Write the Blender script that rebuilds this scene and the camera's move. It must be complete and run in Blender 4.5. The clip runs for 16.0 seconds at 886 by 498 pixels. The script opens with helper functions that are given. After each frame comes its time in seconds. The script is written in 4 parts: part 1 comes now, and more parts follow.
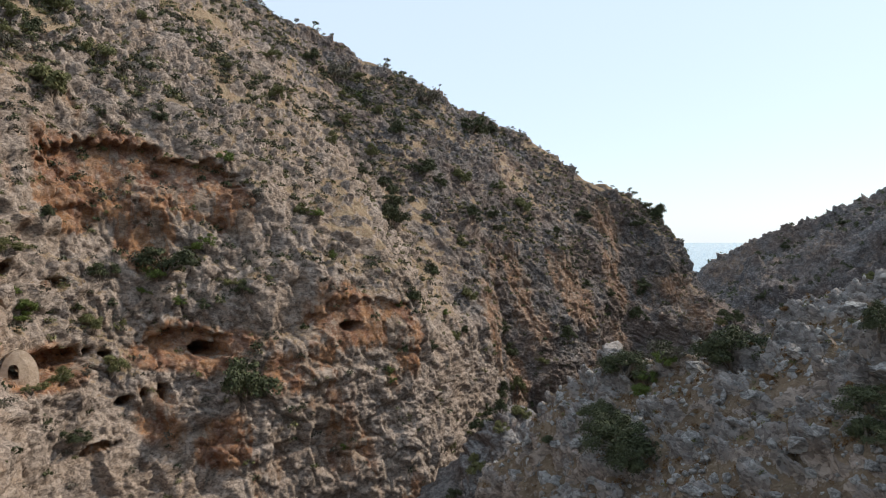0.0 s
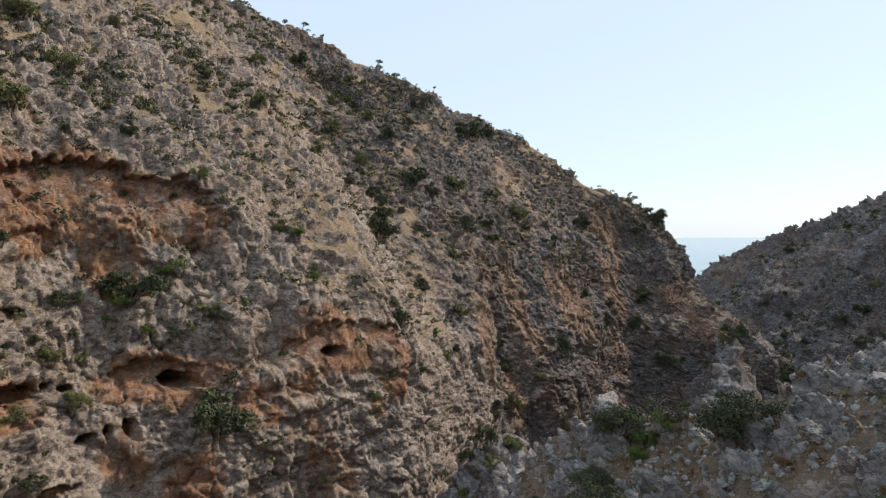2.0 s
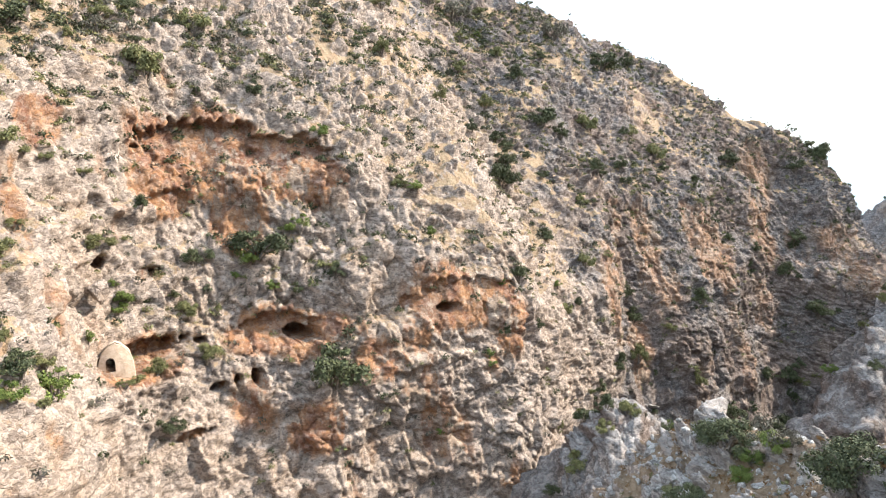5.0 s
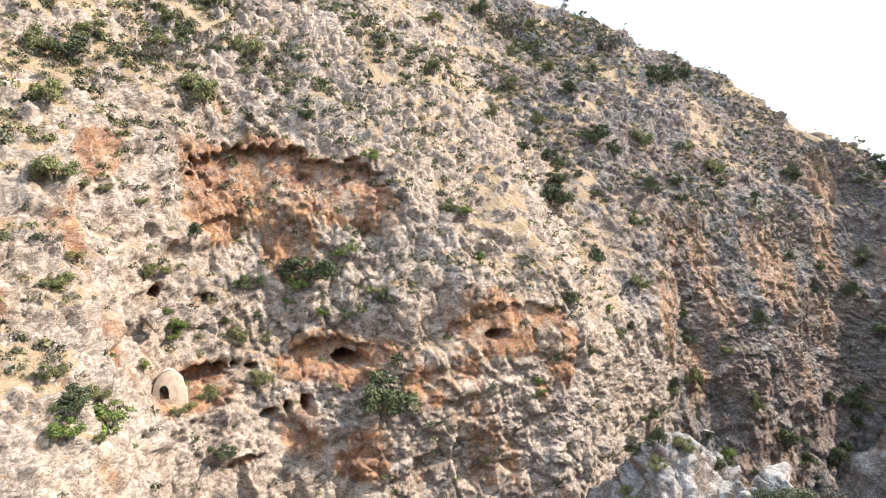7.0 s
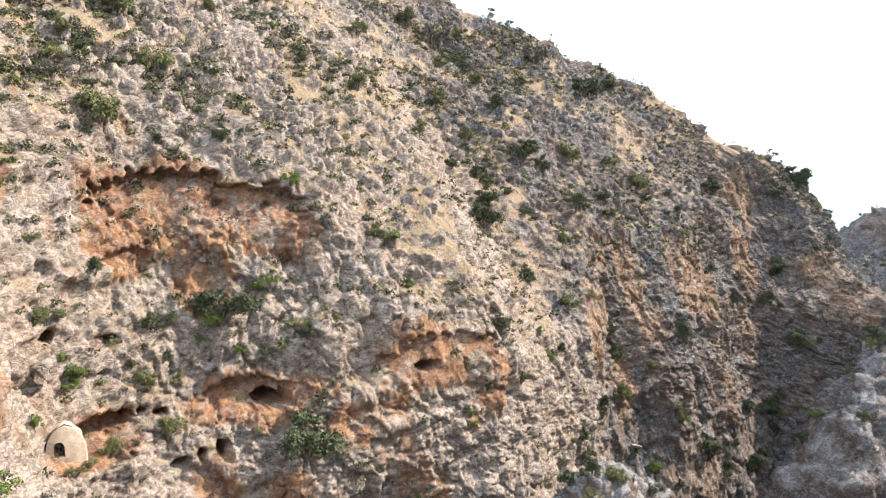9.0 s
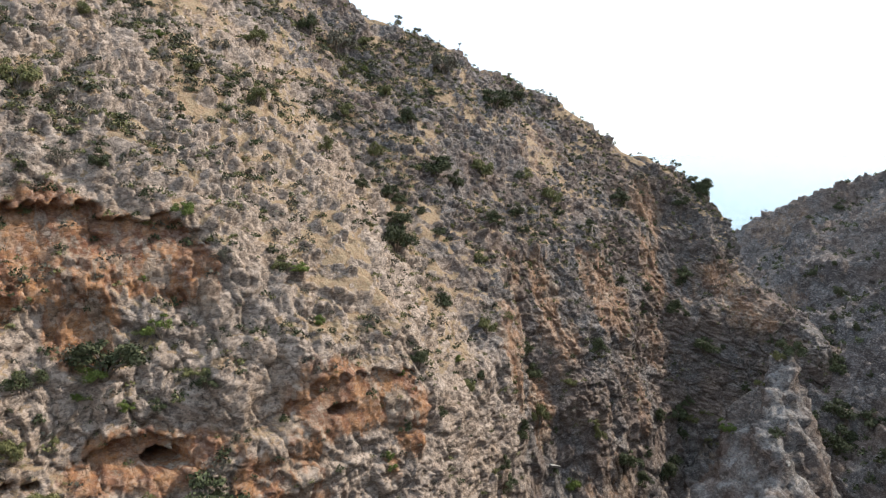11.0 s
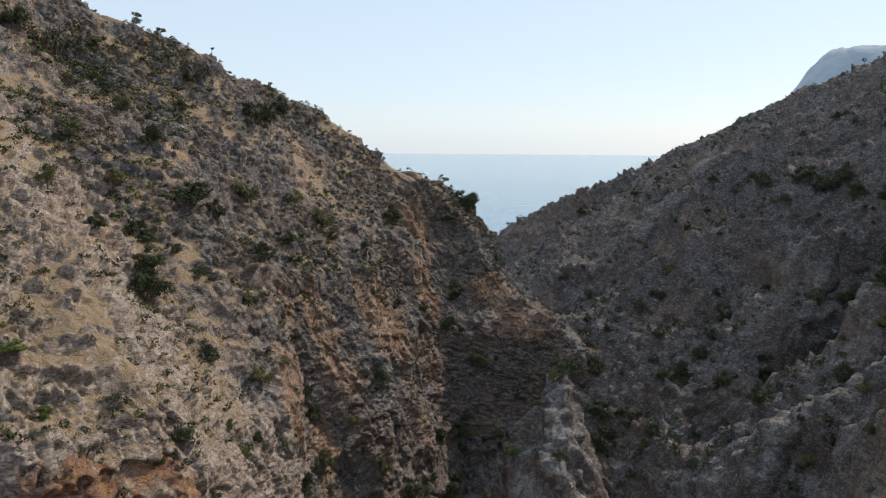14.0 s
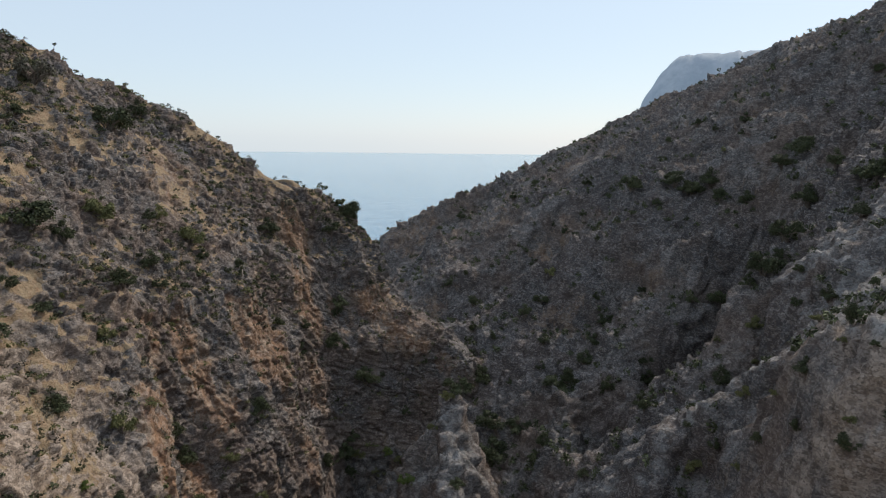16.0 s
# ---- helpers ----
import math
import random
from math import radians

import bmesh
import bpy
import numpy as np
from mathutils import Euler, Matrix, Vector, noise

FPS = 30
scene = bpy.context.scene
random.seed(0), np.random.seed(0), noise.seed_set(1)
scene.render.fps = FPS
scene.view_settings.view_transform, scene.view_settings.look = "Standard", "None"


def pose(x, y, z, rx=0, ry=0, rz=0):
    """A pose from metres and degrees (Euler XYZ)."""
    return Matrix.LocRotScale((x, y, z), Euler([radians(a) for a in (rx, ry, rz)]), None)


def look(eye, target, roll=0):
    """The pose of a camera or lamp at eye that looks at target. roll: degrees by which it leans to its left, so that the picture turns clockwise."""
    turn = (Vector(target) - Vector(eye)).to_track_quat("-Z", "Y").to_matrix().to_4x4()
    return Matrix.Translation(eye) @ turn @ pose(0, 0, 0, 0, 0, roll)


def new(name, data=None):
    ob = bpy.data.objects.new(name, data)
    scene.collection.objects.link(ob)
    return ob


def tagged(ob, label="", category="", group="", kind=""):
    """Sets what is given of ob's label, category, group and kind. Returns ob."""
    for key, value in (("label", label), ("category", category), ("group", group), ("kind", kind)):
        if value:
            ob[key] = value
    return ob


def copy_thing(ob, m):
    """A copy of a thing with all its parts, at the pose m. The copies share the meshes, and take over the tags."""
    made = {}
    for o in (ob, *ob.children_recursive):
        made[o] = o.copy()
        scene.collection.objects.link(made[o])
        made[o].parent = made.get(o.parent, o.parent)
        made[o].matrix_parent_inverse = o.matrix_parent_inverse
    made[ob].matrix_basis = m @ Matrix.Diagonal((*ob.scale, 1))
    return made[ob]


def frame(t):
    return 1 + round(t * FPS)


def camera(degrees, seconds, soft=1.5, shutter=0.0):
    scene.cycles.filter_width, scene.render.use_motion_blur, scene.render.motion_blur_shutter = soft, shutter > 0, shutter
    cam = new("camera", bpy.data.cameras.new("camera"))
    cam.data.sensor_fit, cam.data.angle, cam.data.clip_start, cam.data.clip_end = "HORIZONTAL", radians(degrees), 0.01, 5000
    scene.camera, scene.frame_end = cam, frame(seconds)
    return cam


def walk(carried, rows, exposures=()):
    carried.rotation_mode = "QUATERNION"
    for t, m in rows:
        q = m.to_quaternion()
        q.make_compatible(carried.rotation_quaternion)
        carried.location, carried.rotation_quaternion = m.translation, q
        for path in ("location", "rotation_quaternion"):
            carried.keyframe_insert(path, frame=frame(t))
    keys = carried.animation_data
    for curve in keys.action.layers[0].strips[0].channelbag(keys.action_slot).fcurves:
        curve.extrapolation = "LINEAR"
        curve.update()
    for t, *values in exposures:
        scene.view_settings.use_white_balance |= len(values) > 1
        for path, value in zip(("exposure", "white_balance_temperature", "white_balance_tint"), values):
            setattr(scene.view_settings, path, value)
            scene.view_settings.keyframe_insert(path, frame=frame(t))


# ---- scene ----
cam = camera(65.0, 16.0, 1.1)
METRES, EYE, TILT, LEAN, TURN = 50.0, 75.0, -1.2, 0.5, 0.0
ROWS = [
    (0.0, 0.0, 0.0, 0.0, 0.0, 0.0, -0.0),
    (0.5, 0.0064, 0.032, 0.0177, 0.02, 0.01, -0.01),
    (1.0, 0.0139, 0.0622, 0.0356, 0.06, 0.03, 0.0),
    (1.5, 0.023, 0.0887, 0.0538, 0.06, 0.04, 0.01),
    (2.0, 0.0372, 0.1108, 0.07, 0.11, -0.45, 0.04),
    (2.5, 0.0555, 0.1287, 0.0873, 0.13, -1.59, 0.01),
    (3.0, 0.0782, 0.1443, 0.1037, 0.19, -7.08, -0.09),
    (3.5, 0.0955, 0.1549, 0.1215, 0.11, -7.31, -0.1),
    (4.0, 0.0987, 0.1594, 0.1391, 4.57, -7.31, 0.08),
    (4.5, 0.1024, 0.1628, 0.1552, 10.68, -7.18, 0.06),
    (5.0, 0.1026, 0.1627, 0.1729, 11.83, -7.17, 0.04),
    (7.5, 0.0895, 0.2063, 0.2582, 16.38, -7.32, -0.16),
    (8.0, 0.0829, 0.2276, 0.2737, 16.38, -7.33, -0.17),
    (8.5, 0.0785, 0.2512, 0.2952, 14.83, -7.49, -0.37),
    (9.0, 0.0691, 0.2759, 0.3116, 9.85, -7.52, -0.46),
    (11.5, 0.0238, 0.4359, 0.3922, -1.92, -7.53, -0.45),
    (12.0, 0.017, 0.4714, 0.4068, -6.5, -7.52, -0.47),
    (12.5, 0.0117, 0.508, 0.4215, -6.82, -7.53, -0.41),
    (13.0, 0.0116, 0.5417, 0.4395, -8.72, -7.59, -0.49),
    (13.5, 0.0093, 0.5765, 0.4525, -13.98, -7.58, -0.49),
    (14.0, 0.0097, 0.6118, 0.4668, -17.47, -7.6, -0.54),
    (14.5, 0.0128, 0.6482, 0.4805, -18.36, -7.63, -0.55),
    (15.0, 0.0153, 0.6865, 0.4927, -21.47, -7.62, -0.54),
    (15.5, 0.0197, 0.722, 0.5029, -24.68, -7.65, -0.54),
    (16.0, 0.0251, 0.757, 0.5117, -27.78, -7.65, -0.53),
]
# light from a hazy midday sun beyond the far side of the gorge
EXPOSURES = [(0.0, -0.05), (2.4, -0.1), (3.0, 0.42), (3.5, 0.76), (4.0, 1.02), (4.5, 1.24), (5.0, 1.42), (8.0, 1.42), (9.0, 1.22),
             (11.5, 0.27), (12.0, 0.05), (13.0, -0.16), (14.5, -0.31), (16.0, -0.37)]
walk(cam, [(t, pose(0, 0, EYE, TILT, LEAN, TURN) @ pose(METRES * x, METRES * y, METRES * z, 90 + pitch, roll, yaw)) for t, x, y, z, yaw, pitch, roll in ROWS], EXPOSURES)

SUN_AZ, SUN_EL = 66.0, 37.0          # degrees: azimuth clockwise from +y, height
world = bpy.data.worlds.new("sky")
scene.world = world
world.use_nodes = True
wn = world.node_tree.nodes
sky = wn.new("ShaderNodeTexSky")
sky.sky_type = "NISHITA"
sky.sun_disc = False
sky.sun_elevation, sky.sun_rotation = radians(SUN_EL), radians(SUN_AZ)
sky.altitude, sky.air_density, sky.dust_density, sky.ozone_density = 50, 1.0, 0.5, 1.5
wn["Background"].inputs["Strength"].default_value = 0.13
veil = wn.new("ShaderNodeMix")       # thin high haze over the clear sky
veil.data_type = "RGBA"
veil.inputs["Factor"].default_value = 0.66
veil.inputs[7].default_value = (7.5, 8.8, 10.2, 1)
world.node_tree.links.new(sky.outputs["Color"], veil.inputs[6])
world.node_tree.links.new(veil.outputs[2], wn["Background"].inputs["Color"])
sun = new("sun", bpy.data.lights.new("sun", "SUN"))
sun.data.energy, sun.data.angle, sun.data.color = 4.05, radians(1.0), (1.0, 0.895, 0.76)
_d = Vector((math.sin(radians(SUN_AZ)) * math.cos(radians(SUN_EL)), math.cos(radians(SUN_AZ)) * math.cos(radians(SUN_EL)), math.sin(radians(SUN_EL))))
sun.matrix_world = look((0, 0, 300), Vector((0, 0, 300)) - _d)


# ---------------------------------------------------------------- noise
def hash3(i, j, k, seed):
    h = (i.astype(np.uint32) * np.uint32(374761393) + j.astype(np.uint32) * np.uint32(668265263)
         + k.astype(np.uint32) * np.uint32(2147483647) + np.uint32(seed * 974711 + 12345))
    h = (h ^ (h >> np.uint32(13))) * np.uint32(1274126177)
    h = (h ^ (h >> np.uint32(15))) * np.uint32(2246822519)
    return (h ^ (h >> np.uint32(16))).astype(np.float32) / np.float32(4294967296.0)


def vnoise(p, seed=0):
    """Smooth value noise from -1 to 1 at the points p (N, 3)."""
    c = np.floor(p).astype(np.int64)
    f = (p - c).astype(np.float32)
    f = f * f * f * (f * (f * 6 - 15) + 10)
    out = 0
    for a in (0, 1):
        for b in (0, 1):
            for d in (0, 1):
                w = (f[:, 0] if a else 1 - f[:, 0]) * (f[:, 1] if b else 1 - f[:, 1]) * (f[:, 2] if d else 1 - f[:, 2])
                out = out + w * hash3(c[:, 0] + a, c[:, 1] + b, c[:, 2] + d, seed)
    return out * 2 - 1


def fbm(p, octaves=4, seed=0, ridged=False):
    out, amp, total = 0, 1.0, 0.0
    for o in range(octaves):
        v = vnoise(p * (2.03 ** o) + 17.3 * o, seed + o)
        out = out + amp * ((1 - 2 * np.abs(v)) if ridged else v)
        total += amp
        amp *= 0.5
    return out / total


def facets(p, tilt, seed=0):
    """Angular blocks: each cell has a height of its own (-0.5 to 0.5) and a plane tilted at random. Also gives the cell's random number, the way to its middle and to its joint."""
    base = np.floor(p - 0.5).astype(np.int64)
    n = len(p)
    best, second = np.full(n, 9.0, np.float32), np.full(n, 9.0, np.float32)
    step, rnd = np.zeros(n, np.float32), np.zeros(n, np.float32)
    for a in (0, 1):
        for b in (0, 1):
            for d in (0, 1):
                i, j, k = base[:, 0] + a, base[:, 1] + b, base[:, 2] + d
                hx, hy, hz = hash3(i, j, k, seed), hash3(i, j, k, seed + 1), hash3(i, j, k, seed + 2)
                dx, dy, dz = p[:, 0] - (i + 0.1 + 0.8 * hx), p[:, 1] - (j + 0.1 + 0.8 * hy), p[:, 2] - (k + 0.1 + 0.8 * hz)
                dist = (dx * dx + dy * dy + dz * dz).astype(np.float32)
                near = dist < best
                plane = hash3(i, j, k, seed + 3) - 0.5 + tilt * 2 * (dx * (hy - 0.5) + dy * (hz - 0.5) + dz * (hx - 0.5))
                second = np.where(near, best, np.minimum(second, dist))
                step = np.where(near, plane, step)
                rnd = np.where(near, hx, rnd)
                best = np.where(near, dist, best)
    best, second = np.sqrt(best), np.sqrt(second)
    return step, rnd, best, second - best


def smooth(a, b, x):
    t = np.clip((x - a) / (b - a), 0, 1)
    return t * t * (3 - 2 * t)


def curve1(xs, ys, x):
    """Monotone cubic through (xs, ys); ys may have further columns."""
    xs, ys = np.asarray(xs, float), np.asarray(ys, float)
    h = np.diff(xs)
    d = (np.diff(ys, axis=0).T / h).T
    m = np.zeros_like(ys)
    m[0], m[-1] = d[0], d[-1]
    same = d[1:] * d[:-1] > 0
    m[1:-1] = np.where(same, 2 * d[1:] * d[:-1] / np.where(same, d[1:] + d[:-1], 1), 0)
    k = np.clip(np.searchsorted(xs, x) - 1, 0, len(xs) - 2)
    t = np.clip((x - xs[k]) / h[k], 0, 1)
    hk = h[k]
    if ys.ndim > 1:
        t, hk = t[:, None], hk[:, None]
    return ((2 * t ** 3 - 3 * t ** 2 + 1) * ys[k] + (t ** 3 - 2 * t ** 2 + t) * hk * m[k] + (3 * t ** 2 - 2 * t ** 3) * ys[k + 1] + (t ** 3 - t ** 2) * hk * m[k + 1])


# ---------------------------------------------------------------- materials
class Nodes:
    """A short way to write node materials."""

    def __init__(self, name):
        self.mat = bpy.data.materials.new(name)
        self.mat.use_nodes = True
        self.tree = self.mat.node_tree
        self.bsdf = self.tree.nodes["Principled BSDF"]
        self.coord = self.tree.nodes.new("ShaderNodeTexCoord").outputs["Object"]

    def put(self, socket, value):
        if isinstance(value, bpy.types.NodeSocket):
            self.tree.links.new(value, socket)
        else:
            socket.default_value = value

    def stretch(self, x, y, z, spin=0.0):
        n = self.tree.nodes.new("ShaderNodeMapping")
        n.inputs["Scale"].default_value = (x, y, z)
        n.inputs["Rotation"].default_value = (spin, spin * 0.5, 0)
        self.put(n.inputs["Vector"], self.coord)
        return n.outputs["Vector"]

    def noise(self, scale, detail=4.0, rough=0.6, vector=None, warp=0.0):
        n = self.tree.nodes.new("ShaderNodeTexNoise")
        self.put(n.inputs["Vector"], vector or self.coord)
        n.inputs["Scale"].default_value, n.inputs["Detail"].default_value, n.inputs["Roughness"].default_value = scale, detail, rough
        n.inputs["Distortion"].default_value = warp
        return n.outputs["Fac"]

    def cell(self, scale, feature="F1", vector=None):
        n = self.tree.nodes.new("ShaderNodeTexVoronoi")
        n.feature = feature
        self.put(n.inputs["Vector"], vector or self.coord)
        n.inputs["Scale"].default_value = scale
        return n.outputs["Distance"]

    def cell_tone(self, scale, vector=None):
        n = self.tree.nodes.new("ShaderNodeTexVoronoi")
        self.put(n.inputs["Vector"], vector or self.coord)
        n.inputs["Scale"].default_value = scale
        s = self.tree.nodes.new("ShaderNodeSeparateColor")
        self.put(s.inputs[0], n.outputs["Color"])
        return s.outputs[0]

    def bent(self, amount, scale, vector=None):
        """Coordinates shaken by noise, so that cells lose their even shape."""
        n = self.tree.nodes.new("ShaderNodeTexNoise")
        self.put(n.inputs["Vector"], vector or self.coord)
        n.inputs["Scale"].default_value, n.inputs["Detail"].default_value = scale, 3
        v = self.tree.nodes.new("ShaderNodeVectorMath")
        v.operation = "MULTIPLY_ADD"
        self.put(v.inputs[0], n.outputs["Color"])
        v.inputs[1].default_value = (amount * 2,) * 3
        self.put(v.inputs[2], vector or self.coord)
        return v.outputs[0]

    def attr(self, name):
        n = self.tree.nodes.new("ShaderNodeAttribute")
        n.attribute_name = name
        return n.outputs["Fac"]

    def random(self):
        return self.tree.nodes.new("ShaderNodeObjectInfo").outputs["Random"]

    def island(self):
        return self.tree.nodes.new("ShaderNodeNewGeometry").outputs["Random Per Island"]

    def ramp(self, fac, a, b, low=0.0, high=1.0):
        n = self.tree.nodes.new("ShaderNodeMapRange")
        n.interpolation_type = "SMOOTHSTEP"
        self.put(n.inputs["Value"], fac)
        for key, v in (("From Min", a), ("From Max", b), ("To Min", low), ("To Max", high)):
            n.inputs[key].default_value = v
        return n.outputs["Result"]

    def math(self, op, a, b=0.0):
        n = self.tree.nodes.new("ShaderNodeMath")
        n.operation = op
        self.put(n.inputs[0], a)
        self.put(n.inputs[1], b)
        return n.outputs[0]

    def mix(self, fac, a, b):
        n = self.tree.nodes.new("ShaderNodeMix")
        n.data_type = "RGBA"
        self.put(n.inputs["Factor"], fac)
        for key, v in ((6, a), (7, b)):
            self.put(n.inputs[key], (*v, 1) if isinstance(v, tuple) else v)
        return n.outputs[2]

    def bump(self, height, distance, strength=1.0, normal=None):
        n = self.tree.nodes.new("ShaderNodeBump")
        n.inputs["Strength"].default_value, n.inputs["Distance"].default_value = strength, distance
        self.put(n.inputs["Height"], height)
        if normal:
            self.put(n.inputs["Normal"], normal)
        return n.outputs["Normal"]

    def done(self, colour, rough=0.9, normal=None, **more):
        self.put(self.bsdf.inputs["Base Color"], (*colour, 1) if isinstance(colour, tuple) else colour)
        self.put(self.bsdf.inputs["Roughness"], rough)
        if normal:
            self.put(self.bsdf.inputs["Normal"], normal)
        for key, v in more.items():
            self.put(self.bsdf.inputs[key.replace("_", " ")], v)
        return self.mat


def rock_material(name, pale, dark, warm, grass, soil):
    n = Nodes(name)
    big, mid, fine, grain = n.noise(0.09, 5), n.noise(0.55, 8, 0.7, warp=0.3), n.noise(2.8, 8, 0.78), n.noise(9.0, 5, 0.7)
    beds = n.bent(0.45, 0.8, n.stretch(1, 1, 1.7, 0.22))                    # blocks flattened along the beds
    chip = n.bent(0.22, 2.2, n.stretch(1, 1, 1.5, 0.22))
    block, stone, flake = n.cell_tone(0.5, beds), n.cell_tone(1.3, beds), n.cell_tone(3.4, chip)
    joint, crack = n.cell(0.5, "DISTANCE_TO_EDGE", beds), n.cell(1.3, "DISTANCE_TO_EDGE", beds)
    mean = tuple(0.6 * p + 0.4 * d for p, d in zip(pale, dark))
    rock = n.mix(n.ramp(mid, 0.32, 0.62), tuple(0.85 * c for c in mean), pale)
    rock = n.mix(n.ramp(big, 0.44, 0.64, 0.0, 0.65), rock, warm)
    lime = tuple(min(1, c * 1.15) for c in pale)
    for tone_, amount in ((block, 0.30), (stone, 0.42), (flake, 0.42)):
        rock = n.mix(n.ramp(tone_, 0.5, 0.0, 0.0, amount), rock, tuple(0.95 * d for d in dark))
        rock = n.mix(n.ramp(tone_, 0.55, 1.0, 0.0, amount), rock, lime)
    rock = n.mix(n.ramp(fine, 0.47, 0.35, 0.0, 0.6), rock, tuple(0.8 * d for d in dark))                 # lichen
    rock = n.mix(n.ramp(fine, 0.55, 0.66, 0.0, 0.6), rock, lime)                                          # fresh scars
    rock = n.mix(n.ramp(n.noise(0.9, 5, 0.65, n.stretch(1, 1, 0.12), 0.4), 0.56, 0.70, 0.0, 0.45), rock, tuple(c * 1.05 for c in dark))
    rock = n.mix(n.math("MULTIPLY", n.ramp(crack, 0.03, 0.0, 0.0, 0.4), n.ramp(mid, 0.50, 0.40)), rock, tuple(c * 0.4 for c in dark))
    rock = n.mix(n.math("MULTIPLY", n.ramp(joint, 0.02, 0.0, 0.0, 0.5), n.ramp(fine, 0.52, 0.42)), rock, tuple(c * 0.4 for c in dark))
    shaded_crust = n.mix(n.ramp(mid, 0.34, 0.62), (0.080, 0.076, 0.077), (0.175, 0.166, 0.165))       # long weathered grey, darkened to stand in for shade
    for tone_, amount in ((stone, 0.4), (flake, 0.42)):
        shaded_crust = n.mix(n.ramp(tone_, 0.5, 0.0, 0.0, amount), shaded_crust, (0.055, 0.050, 0.052))
        shaded_crust = n.mix(n.ramp(tone_, 0.6, 1.0, 0.0, amount), shaded_crust, (0.265, 0.256, 0.254))
    shaded_crust = n.mix(n.ramp(fine, 0.47, 0.35, 0.0, 0.65), shaded_crust, (0.045, 0.040, 0.040))
    shaded_crust = n.mix(n.ramp(fine, 0.55, 0.66, 0.0, 0.6), shaded_crust, (0.29, 0.282, 0.28))
    shaded_crust = n.mix(n.ramp(big, 0.40, 0.60, 0.0, 0.7), shaded_crust, (0.145, 0.10, 0.08))
    shaded_crust = n.mix(n.math("MULTIPLY", n.ramp(crack, 0.03, 0.0, 0.0, 0.5), n.ramp(mid, 0.50, 0.40)), shaded_crust, (0.03, 0.028, 0.028))
    rock = n.mix(n.ramp(n.math("ADD", n.attr("shade_grey"), n.ramp(n.noise(0.22, 5, 0.65), 0.3, 0.7, -0.3, 0.3)), 0.2, 0.8), rock, shaded_crust)
    rock = n.mix(n.ramp(n.attr("shade_grey"), 0.9, 1.6, 0.0, 0.6), rock, n.mix(n.ramp(flake, 0.2, 0.9), n.mix(n.ramp(fine, 0.40, 0.60), (0.028, 0.027, 0.031), (0.075, 0.073, 0.08)), n.mix(n.ramp(stone, 0.3, 0.9), (0.074, 0.075, 0.084), (0.19, 0.193, 0.212))))     # the far hill's deeper shade, painted as near-black blue-grey
    white = n.mix(n.ramp(mid, 0.32, 0.56), (0.14, 0.14, 0.143), (0.33, 0.325, 0.325))        # bleached, freshly broken stone
    white = n.mix(n.ramp(flake, 0.5, 0.0, 0.0, 0.5), white, (0.11, 0.105, 0.10))
    white = n.mix(n.ramp(fine, 0.47, 0.35, 0.0, 0.6), white, (0.10, 0.095, 0.09))
    white = n.mix(n.ramp(fine, 0.55, 0.66, 0.0, 0.5), white, (0.48, 0.465, 0.45))
    white = n.mix(n.math("MULTIPLY", n.ramp(crack, 0.025, 0.0, 0.0, 0.5), n.ramp(mid, 0.50, 0.40)), white, (0.05, 0.046, 0.042))
    rock = n.mix(n.attr("bleach"), rock, white)
    streak = n.noise(1.0, 6, 0.62, n.stretch(0.75, 0.75, 0.10), 0.5)
    brown = n.mix(n.ramp(n.noise(0.6, 6, 0.7, n.stretch(1, 1, 0.5)), 0.36, 0.64), (0.21, 0.135, 0.09), (0.41, 0.30, 0.21))
    brown = n.mix(n.ramp(fine, 0.47, 0.35, 0.0, 0.6), brown, (0.075, 0.055, 0.043))
    brown = n.mix(n.ramp(stone, 0.5, 1.0, 0.0, 0.5), brown, (0.43, 0.36, 0.29))
    rust = n.mix(n.ramp(n.noise(0.5, 6, 0.65, n.stretch(1, 1, 0.5)), 0.38, 0.62), (0.19, 0.075, 0.040), (0.42, 0.21, 0.095))
    rust = n.mix(n.ramp(mid, 0.48, 0.70, 0.0, 0.6), rust, (0.43, 0.33, 0.25))
    rust = n.mix(n.ramp(fine, 0.45, 0.34, 0.0, 0.6), rust, (0.075, 0.035, 0.022))
    stain = n.attr("stain")
    wash = n.math("ADD", stain, n.ramp(n.noise(0.28, 5, 0.7, n.stretch(1, 1, 0.5), 0.6), 0.3, 0.7, -0.35, 0.35))
    rock = n.mix(n.ramp(wash, 0.28, 0.75, 0.0, 0.7), rock, brown)
    patch = n.math("ADD", n.math("ADD", streak, n.ramp(n.noise(0.2, 5, 0.65), 0.35, 0.65, -0.12, 0.12)), n.ramp(stain, 0.4, 1.0, 0.0, 0.10))
    rock = n.mix(n.math("MULTIPLY", n.ramp(stain, 0.25, 0.8), n.math("MULTIPLY", n.ramp(patch, 0.47, 0.57, 0.0, 0.9), n.ramp(n.attr("shade_grey"), 0.3, 0.7, 1.0, 0.5))), rock, rust)
    for tone_, amount in ((stone, 0.28), (flake, 0.32)):                                                   # the same blocks show through every stain
        rock = n.mix(n.ramp(tone_, 0.45, 0.0, 0.0, amount), rock, tuple(0.8 * d for d in dark))
        rock = n.mix(n.ramp(tone_, 0.6, 1.0, 0.0, amount * 0.7), rock, lime)
    turf = n.mix(n.ramp(n.noise(0.9, 5, 0.7), 0.38, 0.62), grass, soil)
    turf = n.mix(n.ramp(n.attr("bleach"), 0.05, 0.14, 0.0, 0.8), turf, n.mix(n.ramp(mid, 0.38, 0.6), (0.12, 0.085, 0.06), (0.225, 0.165, 0.115)))
